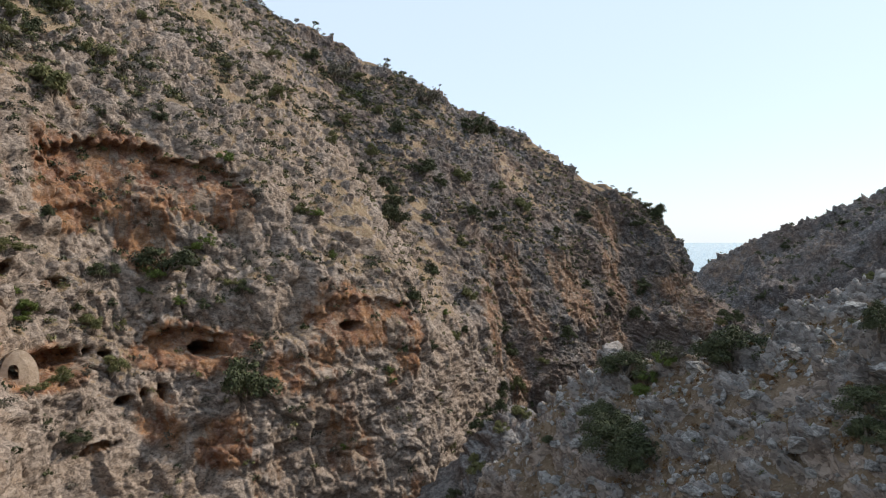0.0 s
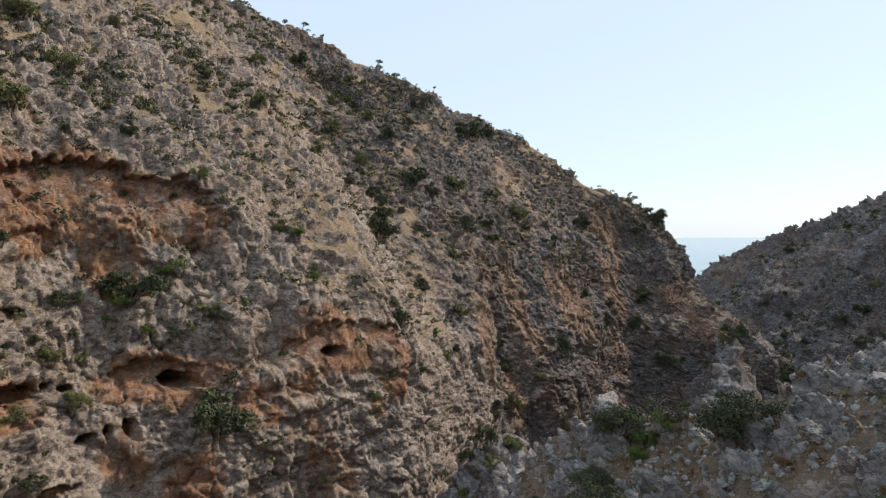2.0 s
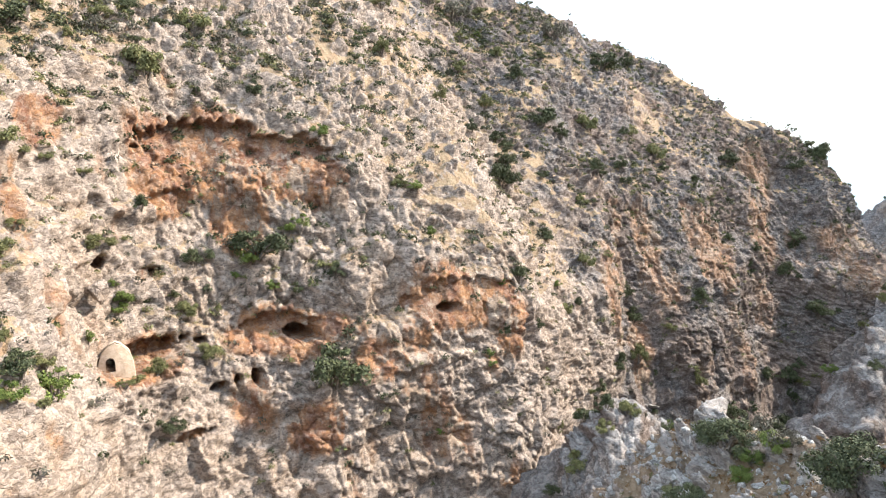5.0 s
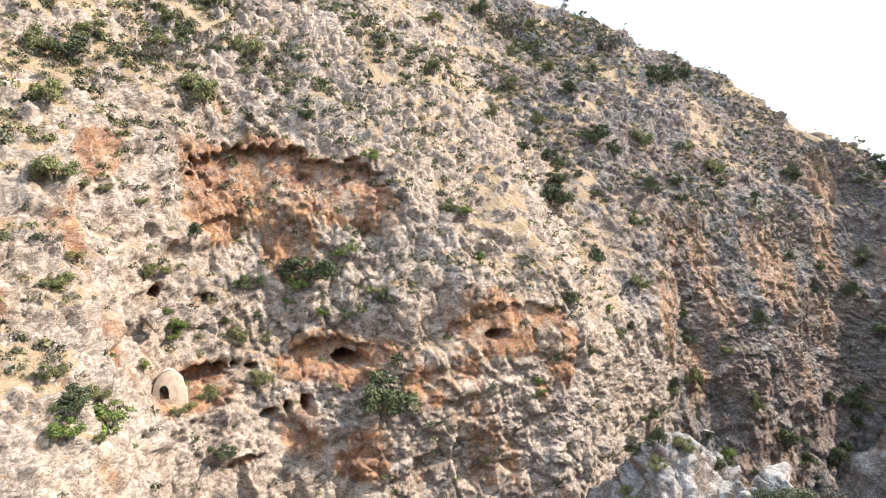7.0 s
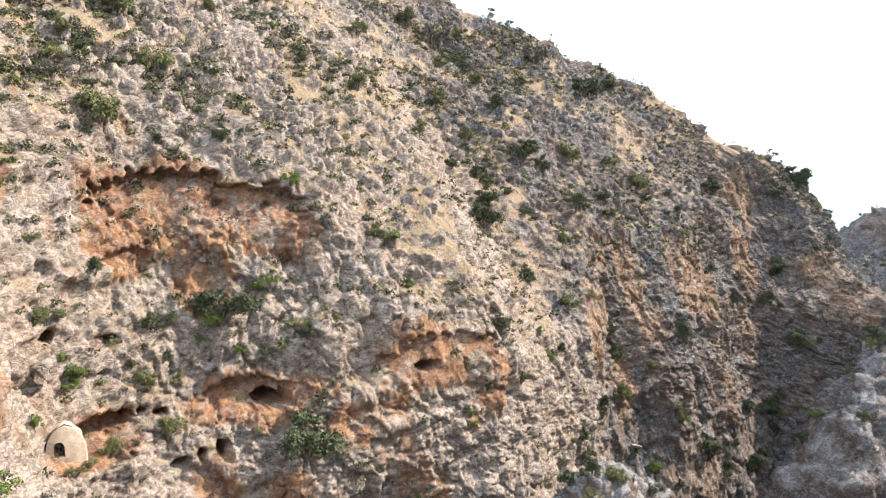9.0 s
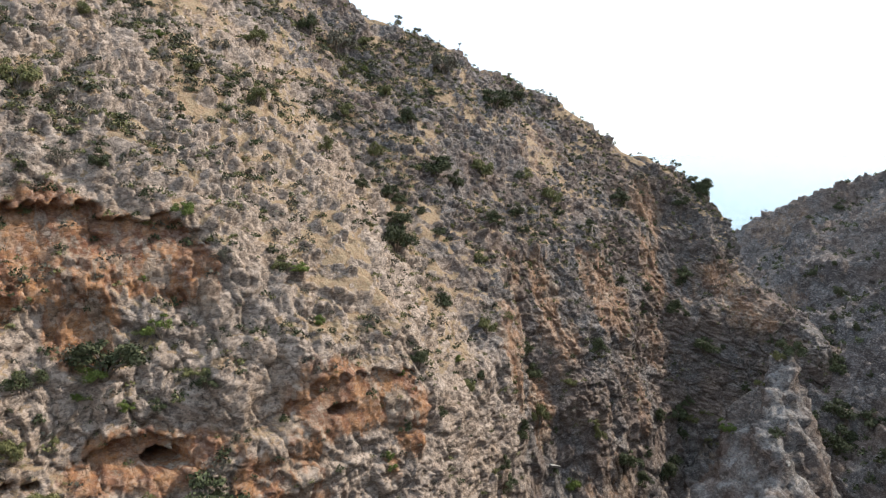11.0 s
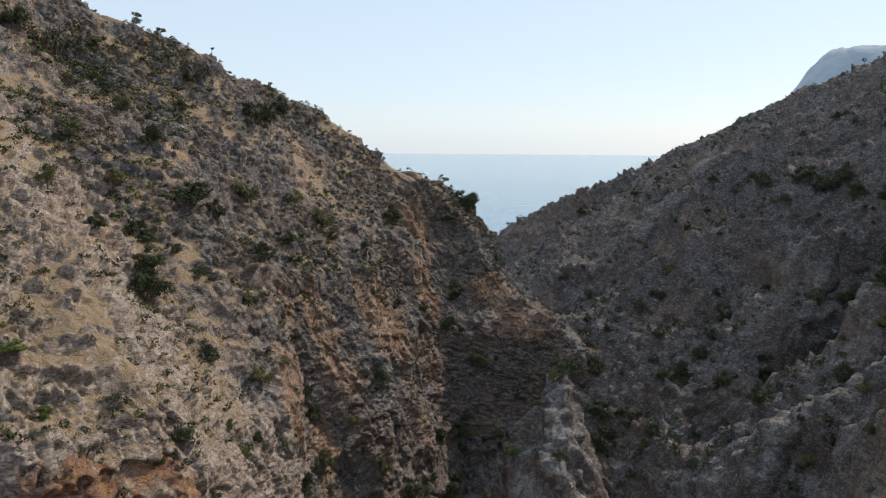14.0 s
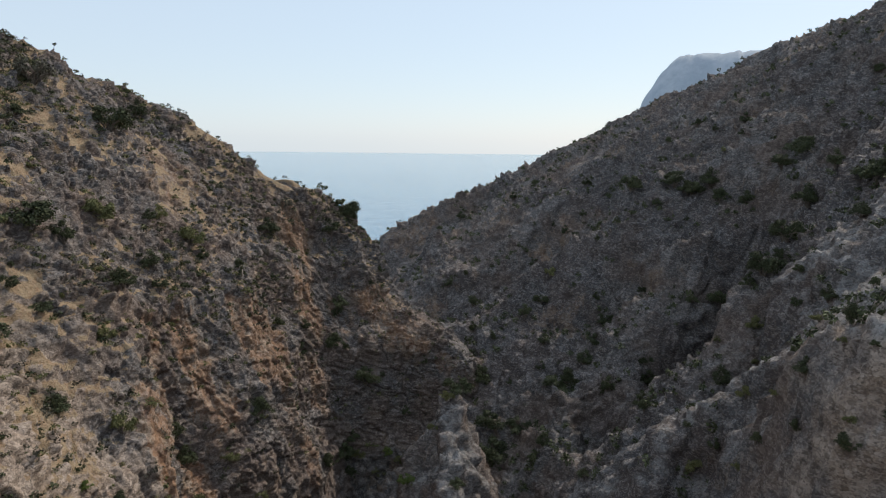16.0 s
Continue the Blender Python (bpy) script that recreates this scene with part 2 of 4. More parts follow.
    turf = n.mix(n.ramp(n.noise(6.0, 4, 0.75), 0.47, 0.66, 0.0, 0.6), turf, tuple(c * 0.45 for c in grass))
    turf = n.mix(n.ramp(n.noise(4.0, 4, 0.75), 0.56, 0.66, 0.0, 0.6), turf, pale)                          # scattered stones
    edge = n.math("ADD", n.attr("grass"), n.ramp(n.noise(1.6, 6, 0.8), 0.25, 0.75, -0.45, 0.45))
    colour = n.mix(n.ramp(edge, 0.38, 0.54), rock, turf)
    relief = n.math("ADD", n.math("MULTIPLY", mid, 0.35), n.math("MULTIPLY", fine, 0.30))
    relief = n.math("ADD", relief, n.math("MULTIPLY", grain, 0.06))
    relief = n.math("ADD", relief, n.math("MULTIPLY", stone, 0.22))
    relief = n.math("ADD", relief, n.math("MULTIPLY", flake, 0.14))
    relief = n.math("ADD", relief, n.ramp(crack, 0.06, 0.0, 0.0, -0.10))
    relief = n.math("ADD", relief, n.ramp(joint, 0.03, 0.0, 0.0, -0.15))
    return n.done(colour, 0.93, n.bump(relief, 0.7, 0.8), Specular_IOR_Level=0.15)


PALE_ROCK = rock_material("pale_limestone", (0.46, 0.445, 0.425), (0.15, 0.145, 0.14), (0.34, 0.30, 0.26), (0.28, 0.225, 0.13), (0.215, 0.15, 0.092))
ROCK = rock_material("limestone", (0.43, 0.355, 0.30), (0.15, 0.12, 0.102), (0.37, 0.265, 0.185), (0.35, 0.27, 0.175), (0.32, 0.22, 0.14))


def leaf_material(name, a, b):
    n = Nodes(name)
    c = n.mix(n.ramp(n.island(), 0.0, 1.0), a, b)
    c = n.mix(n.ramp(n.random(), 0.0, 1.0, 0.0, 0.4), c, tuple(0.6 * v for v in a))
    return n.done(c, 0.75, None, Specular_IOR_Level=0.2)


LEAF = {
    "dark": leaf_material("dark_leaves", (0.042, 0.051, 0.027), (0.105, 0.118, 0.056)),
    "olive": leaf_material("olive_leaves", (0.10, 0.108, 0.042), (0.235, 0.225, 0.10)),
    "green": leaf_material("fresh_leaves", (0.075, 0.11, 0.026), (0.185, 0.225, 0.06)),
    "grey": leaf_material("grey_leaves", (0.085, 0.080, 0.060), (0.17, 0.155, 0.115)),
}
_b = Nodes("bark")
BARK = _b.done(_b.mix(_b.ramp(_b.noise(7.0), 0.3, 0.7), (0.10, 0.075, 0.055), (0.21, 0.18, 0.15)), 0.9)
_w = Nodes("sea")
_sw = _w.noise(0.02, 8, 0.75, _w.stretch(1, 2.2, 1))
_ch = _w.noise(0.09, 6, 0.75, _w.stretch(1, 2.4, 1))
_foam = _w.math("MULTIPLY", _w.ramp(_ch, 0.60, 0.66), _w.ramp(_sw, 0.46, 0.58))
_blue = _w.mix(_w.ramp(_w.math("ADD", _w.math("MULTIPLY", _sw, 0.5), _w.math("MULTIPLY", _ch, 0.5)), 0.38, 0.62), (0.03, 0.13, 0.225), (0.20, 0.33, 0.42))
SEA = _w.done(_w.mix(_foam, _blue, (0.7, 0.75, 0.78)), 0.12, _w.bump(_w.math("ADD", _ch, _w.math("MULTIPLY", _sw, 2.0)), 3.0, 0.10), Specular_IOR_Level=0.32)


# ---------------------------------------------------------------- mesh helpers
def mesh_from(name, verts, faces, material, parent=None, shade=True, attrs=()):
    me = bpy.data.meshes.new(name)
    verts, faces = np.asarray(verts, np.float32), np.asarray(faces, np.int32)
    me.vertices.add(len(verts))
    me.vertices.foreach_set("co", verts.ravel())
    k = faces.shape[1]
    me.loops.add(faces.size)
    me.loops.foreach_set("vertex_index", faces.ravel())
    me.polygons.add(len(faces))
    me.polygons.foreach_set("loop_start", np.arange(0, faces.size, k, dtype=np.int32))
    me.update(calc_edges=True)
    if shade:
        me.polygons.foreach_set("use_smooth", np.ones(len(faces), bool))
    for key, values in attrs:
        a = me.attributes.new(key, "FLOAT", "POINT")
        a.data.foreach_set("value", np.asarray(values, np.float32))
    me.materials.append(material)
    ob = new(name, me)
    ob.parent = parent
    return ob


def part(name, bm, material, parent, label=""):
    me = bpy.data.meshes.new(name)
    bm.to_mesh(me)
    bm.free()
    me.materials.append(material)
    ob = new(name, me)
    ob.parent = parent
    return tagged(ob, label)


def quads(rows, cols):
    i = np.arange(rows * cols).reshape(rows, cols)
    return np.stack([i[:-1, :-1].ravel(), i[:-1, 1:].ravel(), i[1:, 1:].ravel(), i[1:, :-1].ravel()], 1)


def grid_normals(P):
    du = np.gradient(P, axis=1)
    dv = np.gradient(P, axis=0)
    n = np.cross(du, dv)
    return n / np.maximum(np.linalg.norm(n, axis=2, keepdims=True), 1e-9)


def blur(a, k):
    for axis in (0, 1):
        for _ in range(k):
            a = 0.25 * np.roll(a, 1, axis) + 0.5 * a + 0.25 * np.roll(a, -1, axis)
    return a


def creased(block, depth, width):
    """A block's own face with the joint round it cut in."""
    return block[0] - depth * (1 - smooth(0.0, width, block[3]))


def rock_relief(p, steep, ease=0.3):
    """Relief of weathered limestone in metres: buttresses and great blocks, then jointed blocks and chips. p (N, 3); steep from 0 to 1. Also gives where rock breaks through the turf."""
    warp = np.stack([fbm(p * 0.4 + 9, 2, 31), fbm(p * 0.4 + 5, 2, 33), fbm(p * 0.4, 2, 35)], 1)
    q = p * np.array([1, 1, 0.5])
    big = fbm(q / 18.0, 4, 3, True) * 2.3 + fbm(q / 40.0, 3, 5) * 1.5 - 0.7
    dip = p @ np.array([[1, 0, 0.25], [0, 1, 0.25], [0.0, 0.0, 1.75]])          # blocks lie flat along the tilted beds
    a = facets((dip + warp * 1.5) / 5.0, 0.7, 11)
    b = facets((dip + warp * 1.0) / 2.4, 0.45, 21)
    c = facets((dip + warp * 0.5) / 1.1, 0.5, 27)
    e = facets(dip / 0.55, 0.6, 37)
    tall = (p + warp * 0.6) @ np.array([[1, 0, 0.12], [0, 1, 0.12], [0.1, 0.12, 0.62]])     # slabs of the sheer faces
    f = facets(tall / 3.2, 0.4, 51)
    g = facets(tall / 1.35, 0.45, 63)
    flute = fbm(p * np.array([1.5, 1.5, 0.28]) + warp * 0.5, 3, 39, True)
    fine = fbm(p / 0.9, 3, 41, True)
    field = fbm(p / 9.0, 3, 43)
    out = smooth(-0.10, 0.04, field + (b[1] - 0.53) * 0.9 + 0.9 * (0.44 - b[2]) + 0.35 * (c[1] - 0.5))
    tilt = p @ np.array([-0.12, -0.12, 0.98]) + 1.6 * warp[:, 0] + 0.8 * warp[:, 1]
    layer = np.mod(tilt / 2.9, 1.0)                                   # tilted beds that weather back under each ledge
    layer = (smooth(0.0, 0.75, layer) - smooth(0.84, 1.0, layer)) * smooth(-0.25, 0.25, fbm(q / 13.0 + 8.1, 3, 49))
    coarse = big * (0.55 + 0.45 * steep) + a[0] * 0.8
    calm = smooth(-0.2, 0.2, fbm(q / 7.0 + 3.7, 3, 47))              # smooth slabs between broken rock
    broken = 1 - ease * (1 - calm)
    wall = creased(f, 0.4, 0.08) * 0.85 + broken * (0.42 * creased(g, 0.35, 0.10) + 0.26 * c[0] + 0.17 * e[0]) + 0.16 * flute + 0.05 * fine + 0.3 * layer * broken - 0.2
    crag = 0.8 * creased(b, 0.5, 0.20) + 0.6 * (1 - smooth(0.2, 0.8, b[2])) + 0.5 * creased(c, 0.45, 0.22) + 0.3 * (1 - smooth(0.2, 0.8, c[2])) + 0.24 * e[0] + 0.10 * flute + 0.3 * layer
    turf = 0.06 * fine + 0.10 * e[0]
    return coarse, wall * steep + (1 - steep) * (out * (0.3 + crag * (0.55 + 0.45 * a[1])) + (1 - out) * turf), out


# ---------------------------------------------------------------- the great cliff
# Axes of the cliff: ALONG runs down the gorge, INTO runs into the mountain.
ALONG, INTO = np.array([0.66, 0.75, 0.0]), np.array([-0.75, 0.66, 0.0])
LEVELS = [2, 45, 58, 70, 82, 95, 110, 135, 160]
SECTIONS = {        # metres into the mountain at each level, by the metres along it
    -70: [30, 40, 46, 55, 63, 76, 92, 118, 145],
    -15: [38, 46, 51, 60, 68, 80, 96, 122, 149],
    15: [48, 56, 61, 71, 77, 88, 103, 128, 155],
    23: [62, 72, 78, 80.5, 84, 91, 105, 130, 157],
    35: [64, 74, 81.5, 86, 90, 95, 110, 135, 162],
    55: [71, 74, 75, 80, 85.5, 97, 111, 137, 164],
    75: [66, 69.5, 72.5, 75.5, 85.5, 100, 116, 142, 168],
    92: [70, 76, 79.5, 87.5, 95.5, 109, 122, 146, 170],
    110: [76, 81, 83.5, 88, 97.5, 107, 129, 150, 174],
    121: [78, 84, 89.5, 91.5, 98.5, 108, 127, 151, 176],
    135: [76, 83, 86, 90, 98, 108, 126, 152, 178],
    160: [74, 85, 89, 92.5, 101, 112, 128, 152, 178],
    172: [72, 86, 89.5, 93, 100, 110, 128, 152, 178],
    180: [62, 82, 87.5, 92.5, 98, 110, 128, 152, 178],
}
NOSE = {            # the far end, where the mountain turns away from the gorge
    189: [48, 71, 82.5, 89, 95, 106, 124, 150, 176],
    197: [40, 58, 76, 84, 94, 110, 128, 153, 178],
    203: [40, 58, 76, 83, 95, 112, 130, 155, 180],
    209: [60, 84, 100, 112, 125, 140, 158, 180, 205],
    225: [120, 130, 140, 150, 160, 175, 190, 210, 230],
    260: [190, 200, 210, 220, 230, 240, 255, 270, 290],
}
SECTIONS.update(NOSE)
CREST = {-70: 140, 40: 137, 85: 127.2, 100: 126.6, 112: 126.8, 128: 121.0, 140: 117, 150: 114.6, 160: 110, 171: 102.7, 180: 93.5, 184: 88.0, 186: 85.5, 187.2: 88.4, 188.4: 85, 190.5: 84.6, 193: 86, 196: 85, 200: 83, 204: 77, 209: 60, 216: 46, 260: 22}
_s = np.array(sorted(SECTIONS))
_tab = np.array([SECTIONS[k] for k in _s], float)

# Caves: metres along, height, half width, half height, depth
CAVES = [(46.3, 61.0, 2.0, 1.1, 8.0), (43.6, 61.9, 5.2, 2.0, 1.5), (27.6, 61.7, 4.9, 1.35, 3.0), (34.0, 61.2, 0.95, 0.6, 5.0), (40.0, 56.4, 0.9, 1.2, 5.0),
         (37.6, 56.2, 0.6, 0.7, 4.0), (35.4, 56.0, 1.1, 0.4, 4.0), (65.3, 62.2, 1.7, 0.7, 5.0), (63.5, 62.0, 3.4, 1.7, 0.9), (70.9, 61.6, 0.4, 0.7, 1.8),
         (23.9, 72.0, 0.7, 0.65, 2.0), (29.1, 69.8, 1.7, 0.7, 1.2), (31.0, 52.0, 2.4, 0.5, 1.4),
         (38.5, 84.0, 9.0, 4.2, 2.0), (49.0, 81.5, 6.0, 4.6, 1.8), (68.0, 62.5, 9.5, 4.2, 0.9), (33.0, 77.0, 3.0, 2.0, 0.9)]
# Rusty faces: metres along, height, half width, half height
RUST = [(40, 84, 13, 6), (35, 80, 8, 5), (52, 79, 4, 4), (45, 61, 10, 3.5), (27, 61, 7, 3), (55, 57, 6, 4), (64, 64, 7, 5), (74, 60, 5, 7), (46, 50, 5, 4),
        (150, 60, 9, 14), (128, 62, 5, 14), (178, 78, 8, 8), (192, 55, 9, 8), (150, 91, 14, 7), (110, 58, 5, 12), (172, 64, 7, 11),
        (119.5, 45, 3.5, 9), (119, 70, 3, 4), (143, 63, 4, 12), (39, 54, 3.5, 5), (20, 87, 3, 2.5), (41, 75, 4, 5)]


def build_cliff():
    s = np.concatenate([np.arange(-70, 6, 0.9), np.arange(6, 84, 0.175), np.arange(84, 172, 0.215), np.arange(172, 186, 0.25), np.arange(186, 212, 0.11), np.arange(212, 261, 1.2)])
    v = curve1([0, 0.17, 0.44, 0.76, 1.0], [0, 0.28, 0.45, 0.72, 1.0], np.linspace(0, 1, 460))
    table = curve1(_s, _tab, s)                                     # (len s, levels)
    crest = curve1(list(CREST), list(CREST.values()), s)
    crest = crest + 1.3 * vnoise(np.stack([s / 7.0, s * 0, s * 0], 1), 77) + 0.7 * vnoise(np.stack([s / 2.2, s * 0 + 4, s * 0], 1), 78)
    Z = 2 + v[:, None] * (crest[None, :] - 2)
    Nn = np.empty_like(Z)
    for j in range(len(s)):
        Nn[:, j] = curve1(LEVELS, table[j], Z[:, j])
    # the back of the crest
    back = np.array([1.5, 4, 9, 20, 45, 90])[:, None]
    Z = np.vstack([Z, Z[-1:] + np.array([0.3, 0.2, -1.5, -6, -14, -30])[:, None]])
    Nn = np.vstack([Nn, Nn[-1:] + back])
    S = np.broadcast_to(s, Z.shape)
    P = S[..., None] * ALONG + Nn[..., None] * INTO
    P = P.copy()
    P[..., 2] = Z
    nor = -grid_normals(P)
    nor = np.where((nor @ -INTO + nor[..., 2])[..., None] < 0, -nor, nor)
    nor = np.stack([blur(nor[..., k], 6) for k in range(3)], -1)
    nor /= np.linalg.norm(nor, axis=2, keepdims=True)
    flat = P.reshape(-1, 3)
    steep = smooth(0.72, 0.38, nor[..., 2]).ravel()
    coarse, stone, out = rock_relief(flat, steep)
    # ledges: level bands that step the cliff
    led = fbm(flat * np.array([0.03, 0.03, 0.16]), 3, 55)
    sf, zf = S.ravel(), Z.ravel()
    smoothed = np.zeros(len(flat))
    for cs, cz, w, h, depth in CAVES:
        if w > 3:
            smoothed = np.maximum(smoothed, smooth(1.3, 0.8, np.hypot((sf - cs) / w, (zf - cz) / h)))
    d = blur((coarse * (1 - 0.6 * smoothed) + steep * 1.2 * led).reshape(Z.shape), 2).ravel() + stone * (1 - 0.6 * smoothed)
    Q = flat + nor.reshape(-1, 3) * d[:, None]
    hollow = np.zeros(len(Q))
    wob = 0.38 * fbm(flat / 1.0, 4, 61)
    for cs, cz, w, h, depth in CAVES:
        r = np.sqrt(((sf - cs) / w) ** 2 + ((zf - cz) / (np.where(zf > cz, 0.85, 1.25) * h)) ** 2) + wob
        hollow = np.maximum(hollow, depth * smooth(1.02, np.where(zf > cz, 0.86, 0.55 if w > 3 else 0.72), r))
    Q += INTO * hollow[:, None]
    # the ledge that carries the chapel and runs on under the red hollow
    top = 59.7 + 0.12 * (sf - 24.5) + 0.15 * wob
    shelf = smooth(18.5, 20.5, sf) * smooth(35.0, 30.0, sf) * smooth(0.25, -0.1, zf - top) * smooth(-5.0, -0.5, zf - top)
    Q -= INTO * (shelf * 1.9)[:, None]
    slope_up = grid_normals(blur(Q.reshape(P.shape), 2))[..., 2]
    slope_up = np.abs(slope_up).ravel()
    patch = fbm(flat / 9.0, 4, 71)
    grass = smooth(0.41, 0.68, slope_up + 0.25 * patch) * smooth(52, 66, zf + 8 * patch) * (1 - (0.9 - 0.4 * smooth(55, 66, sf) * smooth(125, 105, sf) * smooth(-0.3, 0.3, patch)) * out)
    stain = np.zeros(len(Q))
    wide = fbm(flat * np.array([0.16, 0.16, 0.05]), 4, 81)
    for cs, cz, w, h in RUST:
        r = np.sqrt(((sf - cs) / w) ** 2 + ((zf - cz) / h) ** 2)
        stain = np.maximum(stain, smooth(1.15, 0.45, r + 0.7 * wide))
    stain = np.maximum(stain, steep * (0.19 + (0.5 - 0.1 * smooth(85, 120, sf)) * smooth(0.10, 0.42, wide)))
    stain = np.clip(stain * (0.45 + 0.55 * steep) + 0.8 * smooth(0.2, 1.2, hollow), 0, 1)
    grass = grass - 0.3 * steep - 0.5 * stain
    # the face beyond about 86 m along has its shade put into the colour
    ob = mesh_from("cliff", Q, quads(*Z.shape), ROCK, shade=False, attrs=(("grass", grass), ("stain", stain), ("shade_grey", 0.06 + 0.76 * smooth(86, 110, sf + 0.25 * (zf - 70))), ("bleach", np.zeros(len(Q)))))
    tagged(ob, "weathered grey limestone cliff with rust-coloured faces and dry grass slopes", "cliff", kind="structure")
    return Q, sf, zf, slope_up


CLIFF, CLIFF_S, CLIFF_Z, CLIFF_UP = build_cliff()

# ---------------------------------------------------------------- the other side of the gorge and its floor
# Contour at 70 m height: y and x
SHORE_Y = [-400, -120, 0, 30, 43, 60, 82, 105, 150, 180, 205, 250, 275, 296, 330, 400, 520]
SHORE_X = [-330, -110, -14, 12, 28, 52, 74, 100, 136, 138, 149, 165, 162, 164, 185, 200, 230]
FALL_E = [-300, -60, -40, -29, -17, -9, -4, 0, 30, 60, 120, 300, 600]
FALL_Z = [10, 12, 17, 28, 38, 48, 60, 70, 92, 112, 152, 230, 260]
CREST_Y = [-420, -100, 100, 188, 230, 258, 293, 312, 335, 360, 420, 520]     # skyline of the far hill
CREST_X = [520, 370, 300, 262, 244, 228, 190, 180, 170, 160, 160, 200]
CREST_H = [230, 220, 186, 152, 134, 119, 92, 78, 58, 38, 10, -20]
SPUR_X = [-20, 2, 8, 13, 21, 27, 40, 70]      # crest of the near spur
SPUR_Y = [68, 64, 62, 59, 47, 43, 36, 20]
SPUR_Z = [28, 48, 59, 64, 68.5, 71.5, 77, 90]


def ground_height(x, y):
    e = x - curve1(SHORE_Y, SHORE_X, y)
    e = np.where(y < 110, e * (0.62 + 0.38 * smooth(60, 110, y)), e)
    wave = (9 * fbm(np.stack([x / 34, y / 34, x * 0], 1), 3, 91) + 6 * fbm(np.stack([x / 26, y / 20, x * 0 + 3], 1), 3, 93, True)) * smooth(30, 90, y)
    z = curve1(FALL_E, FALL_Z, e + wave)
    z = z + 3.2 * np.sin(z / 6.0 + 6 * fbm(np.stack([x / 30, y / 30, x * 0], 1), 3, 95)) * smooth(60, 110, y) * smooth(-0.5, 0.2, fbm(np.stack([x / 45, y / 45, x * 0 + 7], 1), 2, 97))      # ledges
    rx, rz = curve1(CREST_Y, CREST_X, y), curve1(CREST_Y, CREST_H, y)
    z = np.minimum(z, rz - 0.45 * np.maximum(x - rx, 0) + 0.12 * np.maximum(rx - x, 0))
    cy, cz = curve1(SPUR_X, SPUR_Y, x), curve1(SPUR_X, SPUR_Z, x)
    near = np.where(y > cy, cz - 1.5 * (y - cy), cz - 0.10 * (cy - y) - 0.004 * (cy - y) ** 2)
    near = near * smooth(-30, 5, x) + 10 * (1 - smooth(-30, 5, x))
    w = smooth(-60, -10, y) * smooth(80, 50, x)
    z = np.maximum(z * (1 - w) + np.minimum(z, near) * w, near * w + z * (1 - w))
    # fins that stand in the gorge
    for ax, ay, az, bx, by, bz, fall in ((10, 60, 58, 9.5, 80, 43, 1.4), (9.5, 80, 43, 10, 98, 49, 1.4), (10, 98, 49, 19, 116, 37, 1.1),
                                           (55, 136, 55.5, 47, 122, 47, 3.0), (47, 122, 48, 40, 108, 26, 2.0), (55, 136, 55, 66, 156, 34, 3.0), (93, 182, 38, 108, 172, 22, 1.6), (108, 98, 80, 95, 121, 51.5, 1.25), (95, 121, 51.5, 86, 138, 28, 1.3),
                                           (262, 188, 152, 244, 230, 134, 0.6), (244, 230, 134, 228, 258, 120, 0.6), (228, 258, 120, 190, 293, 93, 0.7), (190, 293, 92, 148, 297, 77, 0.9), (148, 297, 77, 121, 301, 64.5, 1.1), (121, 301, 64.5, 110, 320, 50, 1.6),
                                           (104, 213, 44, 118, 208, 60, 1.3), (118, 208, 60, 131, 203, 68.5, 1.2), (131, 203, 68.5, 146, 196, 75, 1.1), (146, 196, 75, 172, 188, 88, 0.9), (121, 270, 66, 113, 262, 48, 2.2), (113, 262, 48, 107, 256, 30, 2.0),
                                           (83, 121, 41, 90, 119, 50, 1.6), (90, 119, 50, 108, 129, 53, 1.5), (108, 129, 53, 118, 133, 60, 1.4), (118, 133, 60, 137, 134, 79, 1.2), (137, 134, 79, 165, 128, 104, 0.9)):
        dx, dy = bx - ax, by - ay
        t = np.clip(((x - ax) * dx + (y - ay) * dy) / (dx * dx + dy * dy), 0, 1)
        dist = np.hypot(x - ax - t * dx, y - ay - t * dy)
        z = np.maximum(z, az + t * (bz - az) - np.maximum(dist - 1.5, 0) * fall)
    # ravines that run down the far hill
    for ax, ay, bx, by, deep, wide in ((98, 146, 120, 147, 12, 7), (120, 147, 148, 152, 17, 8), (148, 152, 185, 150, 13, 9), (108, 226, 140, 222, 11, 9), (140, 222, 175, 228, 10, 10), (120, 180, 160, 172, 9, 8), (128, 245, 165, 250, 5, 8)):
        dx, dy = bx - ax, by - ay
        t = np.clip(((x - ax) * dx + (y - ay) * dy) / (dx * dx + dy * dy), 0, 1)
        bend = 4 * vnoise(np.stack([x / 11, y / 11, 0 * x], 1), 99)
        z = z - deep * np.exp(-(((np.hypot(x - ax - t * dx, y - ay - t * dy) + bend) / wide) ** 2))
    return z - 40 * smooth(350, 470, y)


